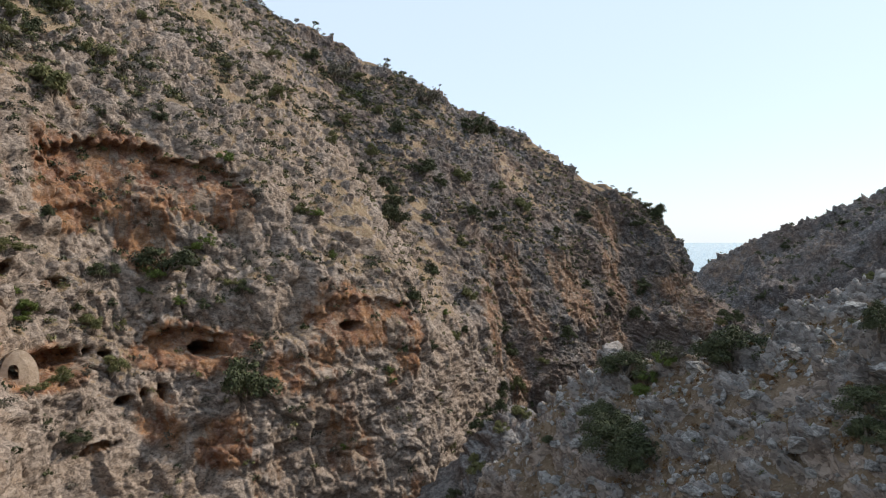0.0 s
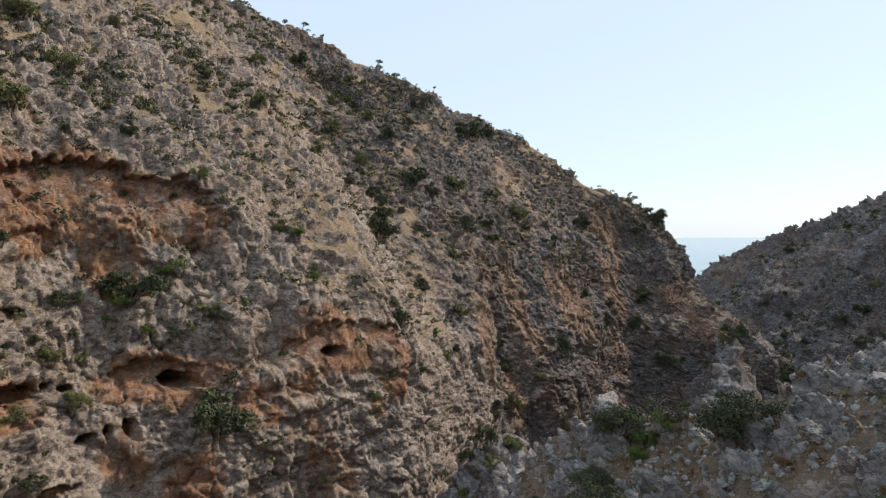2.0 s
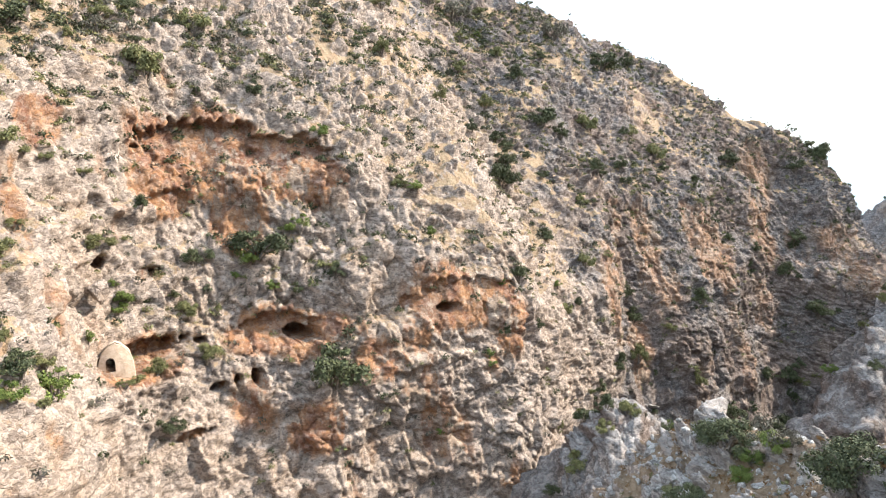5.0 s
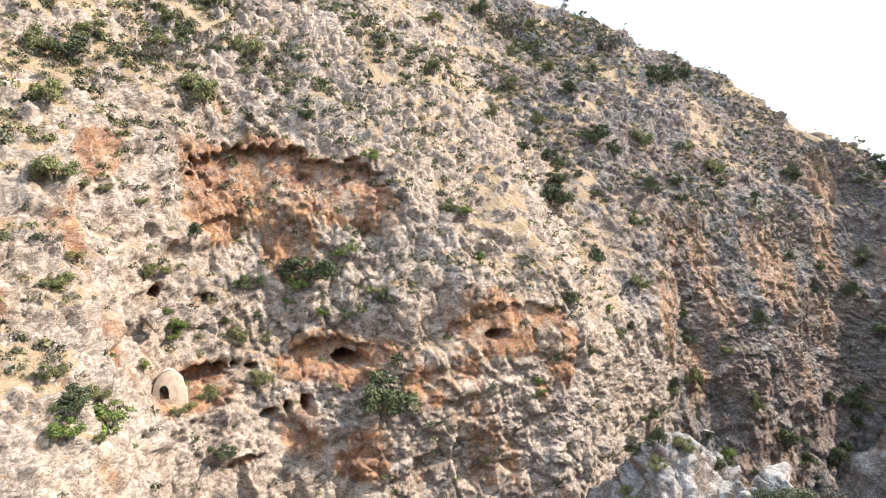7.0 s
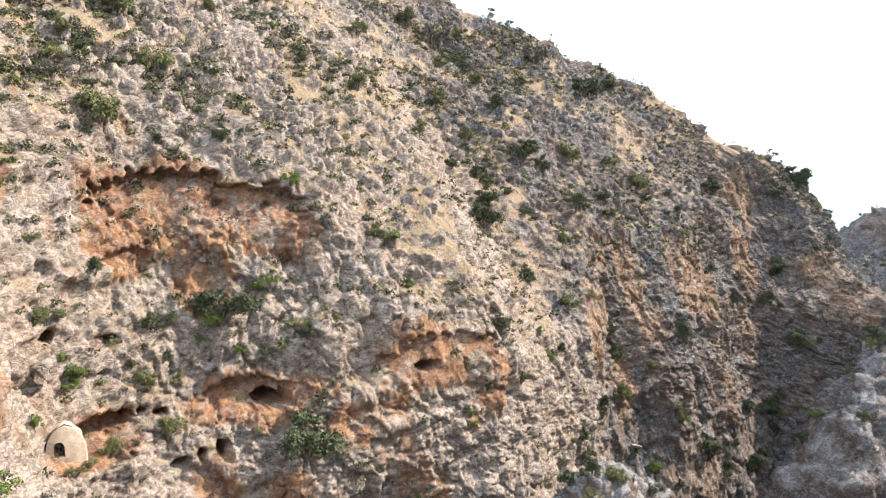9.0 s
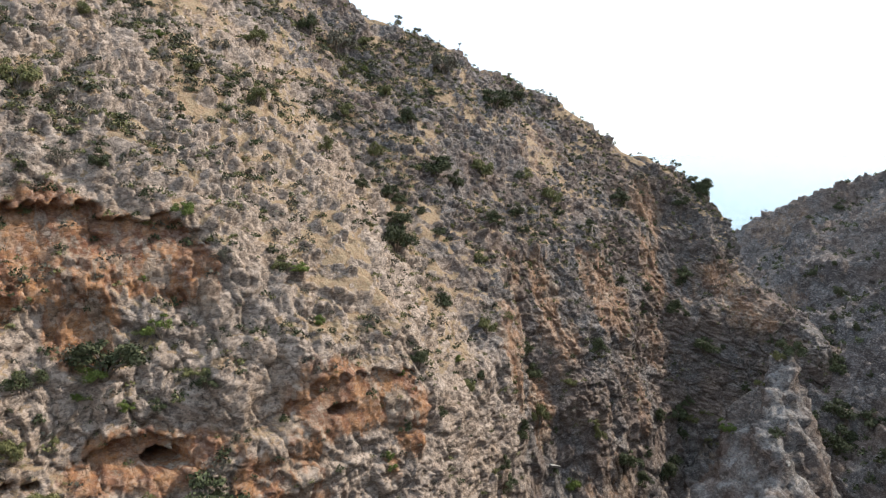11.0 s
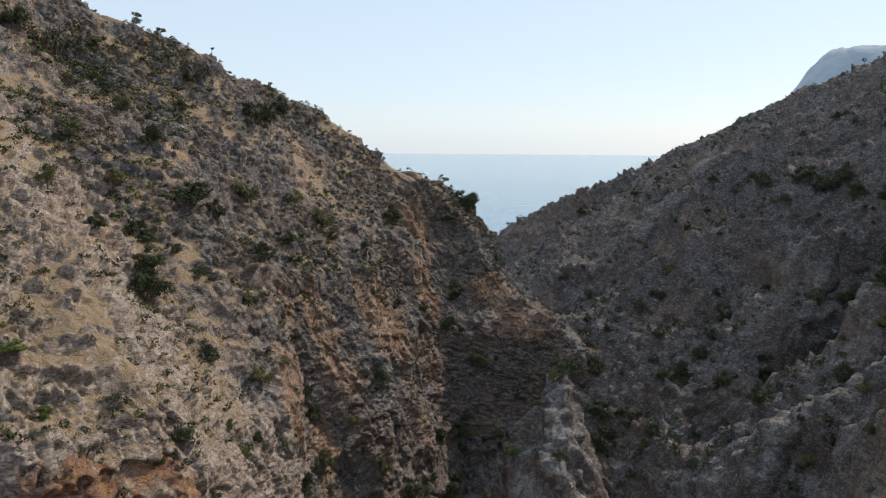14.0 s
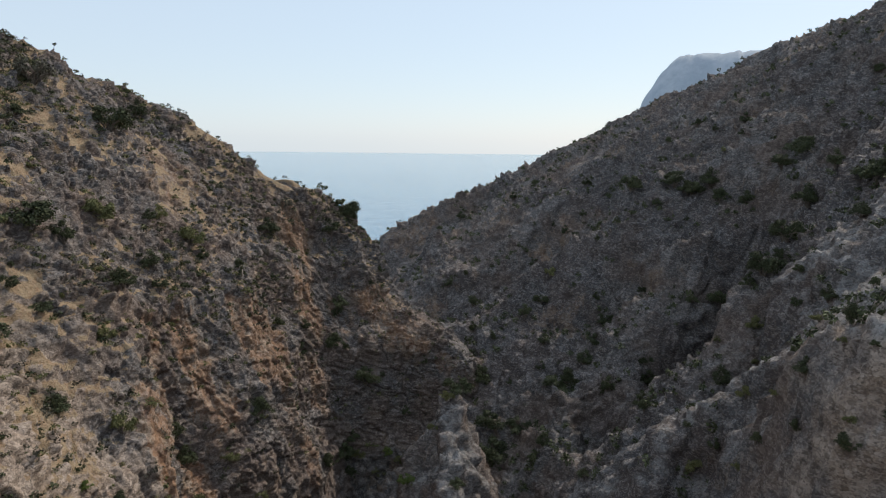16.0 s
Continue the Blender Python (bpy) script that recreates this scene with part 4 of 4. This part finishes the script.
def make_shrub(name, kind, seed, height=0.8, leaves=800, stem=0.0, size=0.07):
    """A shrub of radius 1: a few bare limbs out of the rock and a crown of uneven leafy lobes down to the ground."""
    rng = np.random.default_rng(seed)
    ob = new(name)
    bm = bmesh.new()
    lobes = []
    lean = rng.uniform(0, 2 * math.pi)
    for k in range(rng.integers(15, 22)):
        a, r = rng.uniform(0, 2 * math.pi), 0.85 * rng.uniform(0.0, 1.0) ** 0.6
        r = r * (1 - 0.35 * max(0.0, math.cos(a - lean)))
        x, y, z = r * math.cos(a), r * math.sin(a), stem + height * rng.uniform(0.05, 0.95) * (1.0 - 0.75 * r)
        lobes.append((x, y, z, rng.uniform(0.13, 0.33), rng.uniform(0.8, 1.1)))
        if k < 9:
            mid = (0.45 * x + rng.normal() * 0.05, 0.45 * y + rng.normal() * 0.05, 0.5 * z)
            tube(bm, [(0.04 * math.cos(a), 0.04 * math.sin(a), -0.3), mid, (x, y, z), (x * 1.2, y * 1.2, z + 0.15)], [0.04, 0.03, 0.02, 0.008])
    part("trunk", bm, BARK, ob)
    V, F = leaf_cloud(rng, lobes, leaves, size)
    mesh_from("crown", V, F, LEAF[kind], ob, shade=False)
    return ob


def make_tree(name, kind, seed, lean):
    """A wind-bent tree of height about 2 with a bare trunk and flat leafy tiers."""
    rng = np.random.default_rng(seed)
    ob = new(name)
    bm = bmesh.new()
    top = (0.5 * lean, 0.1, 1.25)
    tube(bm, [(0, 0, -0.4), (0.05 * lean, 0, 0.35), (0.22 * lean, 0.05, 0.8), top], [0.10, 0.075, 0.055, 0.03], 6)
    lobes = []
    for k in range(7):
        a = rng.uniform(0, 2 * math.pi)
        x, y, z = top[0] + lean * rng.uniform(-0.3, 0.6) + 0.25 * math.cos(a), 0.45 * math.sin(a), 1.05 + rng.uniform(0.0, 0.7)
        tube(bm, [(0.25 * lean, 0.05, 0.85), (0.5 * (x + 0.25 * lean), 0.5 * y, 0.5 * (z + 0.9)), (x, y, z)], [0.045, 0.03, 0.012])
        lobes.append((x, y, z, rng.uniform(0.25, 0.42), 0.95))
    part("trunk", bm, BARK, ob)
    V, F = leaf_cloud(rng, lobes, 1100, 0.055)
    mesh_from("crown", V, F, LEAF[kind], ob, shade=False)
    return ob


SHRUB_LABELS = {
    "dark": ("dark green evergreen shrub rooted in cracks of limestone", "shrub", "evergreen shrubs on the rocks"),
    "olive": ("olive green rounded bush growing on dry rocky slope", "bush", "olive green bushes on the slopes"),
    "green": ("fresh green leafy bush growing out of pale rock", "bush", "fresh green bushes on the slopes"),
    "grey": ("grey half-bare thorny shrub on a stony slope", "shrub", "grey dry shrubs on the slopes"),
    "rusty": ("withered rust-brown cushion shrub among grey stones", "shrub", "withered cushion shrubs on the spur"),
}


def plant(kind, places, name, models):
    label, category, group = SHRUB_LABELS[kind]
    rng = random.Random(kind)
    first = {}
    spots = []
    for x, y, z, r in places:            # a wide thicket is two or three shrubs side by side
        count = 1 if r < 2.1 else 2 if r < 2.8 else 3
        for k in range(count):
            spread = 0 if count == 1 else 0.55 * r
            spots.append((x + rng.uniform(-1, 1) * spread, y + rng.uniform(-1, 1) * spread, z + rng.uniform(-0.4, 0.4) * spread, r / count ** 0.5))
    for x, y, z, r in spots:
        p = snap(x, y, z)
        m = rng.choice(models)
        where = Matrix.LocRotScale(p, Euler((rng.uniform(-0.12, 0.12), rng.uniform(-0.12, 0.12), rng.uniform(0, 6.28))),
                                   Vector((r * rng.uniform(1.1, 1.4), r * rng.uniform(1.1, 1.4), r * rng.uniform(1.1, 1.5))))
        if id(m) in first:
            copy_thing(m, where)
        else:
            first[id(m)] = True
            tagged(m, label, category, group)
            m.matrix_basis = where


def split(places):
    """Those on the near spur, which are seen closely, and the rest."""
    return [p for p in places if p[1] < 66 and p[0] > 0], [p for p in places if not (p[1] < 66 and p[0] > 0)]


for kind, places, name, seed, count in (("dark", DARK, "shrub", 100, 6), ("olive", OLIVE, "bush", 200, 5), ("green", GREEN, "bush", 300, 4)):
    close, rest = split(places)
    plant(kind, rest, name, [make_shrub(name, kind, seed + k, 1.05, 3000, 0.05, 0.042) for k in range(count)])
    plant(kind, close, name, [make_shrub(name, kind, seed + 50, 0.85, 8000, 0.05, 0.026)])
plant("grey", GREY, "shrub", [make_shrub("shrub", "grey", 400 + k, 0.8, 800, size=0.045) for k in range(4)])
plant("rusty", RUSTY, "shrub", [make_shrub("shrub", "rusty", 500 + k, 0.45, 2500, 0.0, 0.035) for k in range(3)])


def skyline_trees():
    """Wind-bent trees along the crest: metres along the cliff and height."""
    models = [make_tree("tree", "dark", 600, 1.0), make_tree("tree", "grey", 601, 0.8), make_tree("tree", "dark", 602, 0.5)]
    rng = random.Random(5)
    top = CLIFF_Z > 0
    used = set()
    for s, h, k in ((108, 1.3, 1), (114, 1.6, 0), (118.5, 1.2, 2), (122, 1.5, 1), (127, 1.1, 2), (131, 1.4, 0), (134, 1.9, 1), (140, 1.6, 0), (143, 1.2, 2), (149, 1.0, 2),
                    (156, 0.9, 0), (163, 1.0, 2), (170, 0.9, 2), (177, 0.8, 0), (189.5, 1.2, 2), (192, 1.0, 0), (194.5, 1.3, 2), (197.5, 1.5, 0), (199, 1.2, 2)):
        near = np.abs(CLIFF_S - s) < 0.5
        idx = np.nonzero(near)[0]
        p = CLIFF[idx[np.argmax(CLIFF[idx, 2])]].astype(float)
        where = Matrix.LocRotScale(Vector(p) - Vector((0, 0, 0.1)), Euler((0, 0, rng.uniform(-0.6, 0.6))), Vector((h, h, h)) * 0.72)
        if k in used:
            copy_thing(models[k], where)
        else:
            used.add(k)
            tagged(models[k], "small wind-bent tree on the rocky crest of the mountain", "tree", "trees on the crest")
            models[k].matrix_basis = where


skyline_trees()


def scatter(name, kind, points, radius, rng, sprays, label):
    """Low scrub that nobody could count: one mesh of many small tufts."""
    Vs, Fs, base = [], [], 0
    for p in points:
        r = radius * rng.uniform(0.5, 1.5)
        V, F = leaf_cloud(rng, [(0, 0, 0.45, 0.65, 0.95), (0.5, 0.2, 0.3, 0.45, 0.9), (-0.3, -0.4, 0.3, 0.45, 0.9)], sprays, 0.2)
        Vs.append(V * r + p)
        Fs.append(F + base)
        base += len(V)
    ob = mesh_from(name, np.vstack(Vs), np.vstack(Fs), LEAF[kind], shade=False)
    tagged(ob, label, "scrub", kind="stuff")


def scrub():
    rng = np.random.default_rng(8)
    clump = fbm(CLIFF / 11.0, 3, 121)
    w = smooth(0.30, 0.7, CLIFF_UP) * smooth(58, 70, CLIFF_Z) * smooth(-0.25, 0.35, clump) * (CLIFF_S > 5) * (CLIFF_S < 204)
    w = w + 0.05 * (CLIFF_S > 5) * (CLIFF_S < 204) * (CLIFF_Z > 35)
    w = w * (1 + 0.7 * smooth(105, 125, CLIFF_S + CLIFF_Z * 0.25))
    w = w * (1 + 1.6 * smooth(86, 102, CLIFF_Z - 0.1 * (CLIFF_S - 60)))
    w = w / w.sum()
    for kind, count, radius, sprays, label in (("dark", 2500, 0.62, 40, "low dark scrub scattered over rocky mountain slopes"), ("olive", 2900, 0.56, 36, "low olive scrub scattered over rocky mountain slopes"),
                                              ("grey", 3600, 0.62, 26, "dry grey scrub scattered over rocky mountain slopes")):
        scatter("scrub", kind, CLIFF[rng.choice(len(CLIFF), count, p=w)], radius, rng, sprays, label)
    near = (HILL[:, 0] > 2) & (HILL[:, 0] < 48) & (HILL[:, 1] > 20) & (HILL[:, 1] < 66) & (HILL_UP > 0.6) & (HILL[:, 2] > 52)
    scatter("tufts", "rusty", HILL[rng.choice(np.nonzero(near)[0], 750)], 0.26, rng, 26, "small withered brown tufts on stony ground")
    scatter("tufts", "olive", HILL[rng.choice(np.nonzero(near)[0], 260)], 0.28, rng, 26, "small olive tufts on stony ground")
    far = (HILL[:, 0] > 75) & (HILL[:, 1] > 75) & (HILL[:, 1] < 420) & (HILL_UP > 0.45) & (HILL[:, 2] > 22) & (HILL[:, 0] < 300)
    far = far & (fbm(HILL / 14.0, 3, 131) > -0.05)
    scatter("scrub", "dark", HILL[rng.choice(np.nonzero(far)[0], 2700)], 1.15, rng, 34, "dark scrub scattered over the shaded hillside")
    scatter("scrub", "grey", HILL[rng.choice(np.nonzero(far)[0], 500)], 0.6, rng, 20, "grey scrub scattered over the shaded hillside")


scrub()

# ---------------------------------------------------------------- loose blocks on the near spur
def make_boulder(seed):
    """An angular block: a ball cut flat by random planes, then chipped."""
    rng = np.random.default_rng(seed)
    bm = bmesh.new()
    bmesh.ops.create_icosphere(bm, subdivisions=4, radius=1.0)
    P = np.array([v.co[:] for v in bm.verts])
    planes = rng.normal(size=(16, 3))
    planes /= np.linalg.norm(planes, axis=1, keepdims=True)
    reach = rng.uniform(0.35, 0.8, 16)
    for n, d in zip(planes, reach):
        P = P - np.maximum(P @ n - d, 0)[:, None] * n
    chip = facets(P / 0.42, 0.9, seed)[0] * 0.16 + facets(P / 0.18 + 4.0, 0.9, seed + 9)[0] * 0.06
    P = P * (1 + chip[:, None]) * np.array([1.25, 0.95, 0.75])
    for v, p in zip(bm.verts, P):
        v.co = p
    return part("boulder", bm, PALE_ROCK, None)


def boulders():
    rng = random.Random(21)
    near = np.nonzero((HILL[:, 0] > 4) & (HILL[:, 0] < 36) & (HILL[:, 1] > 24) & (HILL[:, 1] < 63) & (HILL[:, 2] > 55))[0]
    built = {}
    spots = [(snap(x, y, z), min(1.5, 0.62 * r)) for x, y, z, r in BLOCKS]
    for i in range(280):
        spots.append((HILL[near[rng.randrange(len(near))]].astype(float), 0.28 + 1.1 * rng.random() ** 2.8))
    for p, r in spots:
        where = Matrix.LocRotScale(p - np.array([0, 0, 0.3 * r]), Euler((rng.uniform(-0.5, 0.5), rng.uniform(-0.5, 0.5), rng.uniform(0, 6.28))), Vector((r, r, r * rng.uniform(0.7, 1.1))))
        k = rng.randrange(7)
        if k in built:
            copy_thing(built[k], where)
        else:
            built[k] = tagged(make_boulder(700 + k), "angular grey limestone boulder half sunk in stony ground", "boulder", "boulders on the near spur")
            built[k].matrix_basis = where


boulders()

def rubble():
    """Small loose stones between the boulders, too many to count: one mesh."""
    rng = np.random.default_rng(33)
    bm = bmesh.new()
    bmesh.ops.create_icosphere(bm, subdivisions=1, radius=1.0)
    ball = np.array([v.co[:] for v in bm.verts])
    faces = np.array([[v.index for v in f.verts] for f in bm.faces])
    bm.free()
    near = np.nonzero((HILL[:, 0] > 4) & (HILL[:, 0] < 44) & (HILL[:, 1] > 22) & (HILL[:, 1] < 64) & (HILL[:, 2] > 54) & (HILL_UP > 0.45))[0]
    pick = HILL[rng.choice(near, 4200)]
    size = 0.07 + 0.30 * rng.random(len(pick)) ** 3
    V = ball[None] * rng.uniform(0.55, 1.25, (len(pick), len(ball), 1)) * rng.uniform(0.6, 1.3, (len(pick), 1, 3)) * size[:, None, None] + pick[:, None, :]
    F = faces[None] + (np.arange(len(pick)) * len(ball))[:, None, None]
    ob = mesh_from("rubble", V.reshape(-1, 3), F.reshape(-1, 3), PALE_ROCK, shade=False)
    tagged(ob, "pale angular rubble strewn over brown stony soil", "rubble", kind="stuff")


rubble()

block = tagged(make_boulder(740), "pale limestone block wedged against a rusty niche of the cliff", "boulder")
block.name = "perched_block"
block.data.materials[0] = ROCK
block.matrix_basis = Matrix.LocRotScale(Vector((-44.2, 70.2, 69.4)), Euler((0.2, -0.15, 0.9)), Vector((1.25, 1.2, 2.0)))

# ---------------------------------------------------------------- the chapel on its ledge
def plaster():
    n = Nodes("lime_plaster")
    c = n.mix(n.ramp(n.noise(2.2, 6, 0.7), 0.35, 0.65), (0.50, 0.375, 0.275), (0.64, 0.515, 0.40))
    c = n.mix(n.ramp(n.noise(7.0, 4, 0.7), 0.55, 0.72, 0.0, 0.6), c, (0.40, 0.27, 0.19))
    return n.done(c, 0.9, n.bump(n.noise(6.0, 6, 0.7), 0.12, 0.8), Specular_IOR_Level=0.2)


def chapel():
    ob = tagged(new("chapel"), "small vaulted stone chapel with an arched doorway on a ledge", "chapel")
    mat = plaster()
    W, TOP, D, DEEP = 1.28, 2.5, 1.3, 1.0          # half width, height, half depth, footing below the sill
    # front wall that bulges and closes to a blunt point, with an arched opening, 0.35 thick
    outer = [(-W, -DEEP)] + [(-W * (1 - (k / 12) ** 2.2) ** 0.62, TOP * k / 12) for k in range(13)]
    outer = outer + [(-x, z) for x, z in reversed(outer[:-1])]
    door = [(-0.72, 0.0)] + [(-0.38 - 0.34 * math.cos(a), 0.85 + 0.45 * math.sin(a)) for a in np.linspace(0, math.pi, 9)] + [(-0.04, 0.0)]
    bm = bmesh.new()
    for y in (-D, -D + 0.35):
        vo = [bm.verts.new((x, y, z)) for x, z in outer]
        vd = [bm.verts.new((x, y, z)) for x, z in door]
        es = [bm.edges.new((v[i], v[(i + 1) % len(v)])) for v in (vo, vd) for i in range(len(v))]
        bmesh.ops.triangle_fill(bm, edges=es, use_beauty=True)
    bm.verts.ensure_lookup_table()
    no, nd = len(outer), len(door)
    for base, m in ((0, no), (no, nd)):
        for i in range(m):
            a, b = base + i, base + (i + 1) % m
            bm.faces.new((bm.verts[a], bm.verts[b], bm.verts[b + no + nd], bm.verts[a + no + nd]))
    bmesh.ops.subdivide_edges(bm, edges=[e for e in bm.edges if e.calc_length() > 0.5], cuts=1)
    for v in bm.verts:
        v.co.y -= 0.45 * max(0.0, 1 - (v.co.x / W) ** 2) * (0.6 + 0.4 * v.co.z / TOP) - 0.35 * max(0.0, v.co.z / TOP) ** 2
    bmesh.ops.recalc_face_normals(bm, faces=bm.faces)
    part("front_wall", bm, mat, ob)
    # vaulted body that rounds off to the back
    rows = []
    for t in np.linspace(0, 1, 14):
        k = math.sqrt(max(0.02, 1 - t ** 2.6))
        rows.append([(x * k * 1.0, -D + 0.1 + 0.35 * max(0.0, z / TOP) ** 2 + t * 3.2, -DEEP + (z + DEEP) * (0.5 + 0.5 * k)) for x, z in outer])
    V = np.array(rows)
    wob = 0.07 * np.stack([vnoise(V.reshape(-1, 3) * 2.1 + 3 * a, 150 + a) for a in range(3)], 1).reshape(V.shape)
    mesh_from("vault", (V + wob).reshape(-1, 3), quads(V.shape[0], V.shape[1]), mat, ob)
    ob.matrix_basis = Matrix.LocRotScale(Vector((-43.75, 71.05, 60.75)), Euler((0, 0, radians(37))), Vector((1.36, 1.0, 1.2)))


chapel()

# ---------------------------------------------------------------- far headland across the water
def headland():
    n = Nodes("hazed_rock")
    # pale blue-grey: the haze of distance is mixed into the rock colour
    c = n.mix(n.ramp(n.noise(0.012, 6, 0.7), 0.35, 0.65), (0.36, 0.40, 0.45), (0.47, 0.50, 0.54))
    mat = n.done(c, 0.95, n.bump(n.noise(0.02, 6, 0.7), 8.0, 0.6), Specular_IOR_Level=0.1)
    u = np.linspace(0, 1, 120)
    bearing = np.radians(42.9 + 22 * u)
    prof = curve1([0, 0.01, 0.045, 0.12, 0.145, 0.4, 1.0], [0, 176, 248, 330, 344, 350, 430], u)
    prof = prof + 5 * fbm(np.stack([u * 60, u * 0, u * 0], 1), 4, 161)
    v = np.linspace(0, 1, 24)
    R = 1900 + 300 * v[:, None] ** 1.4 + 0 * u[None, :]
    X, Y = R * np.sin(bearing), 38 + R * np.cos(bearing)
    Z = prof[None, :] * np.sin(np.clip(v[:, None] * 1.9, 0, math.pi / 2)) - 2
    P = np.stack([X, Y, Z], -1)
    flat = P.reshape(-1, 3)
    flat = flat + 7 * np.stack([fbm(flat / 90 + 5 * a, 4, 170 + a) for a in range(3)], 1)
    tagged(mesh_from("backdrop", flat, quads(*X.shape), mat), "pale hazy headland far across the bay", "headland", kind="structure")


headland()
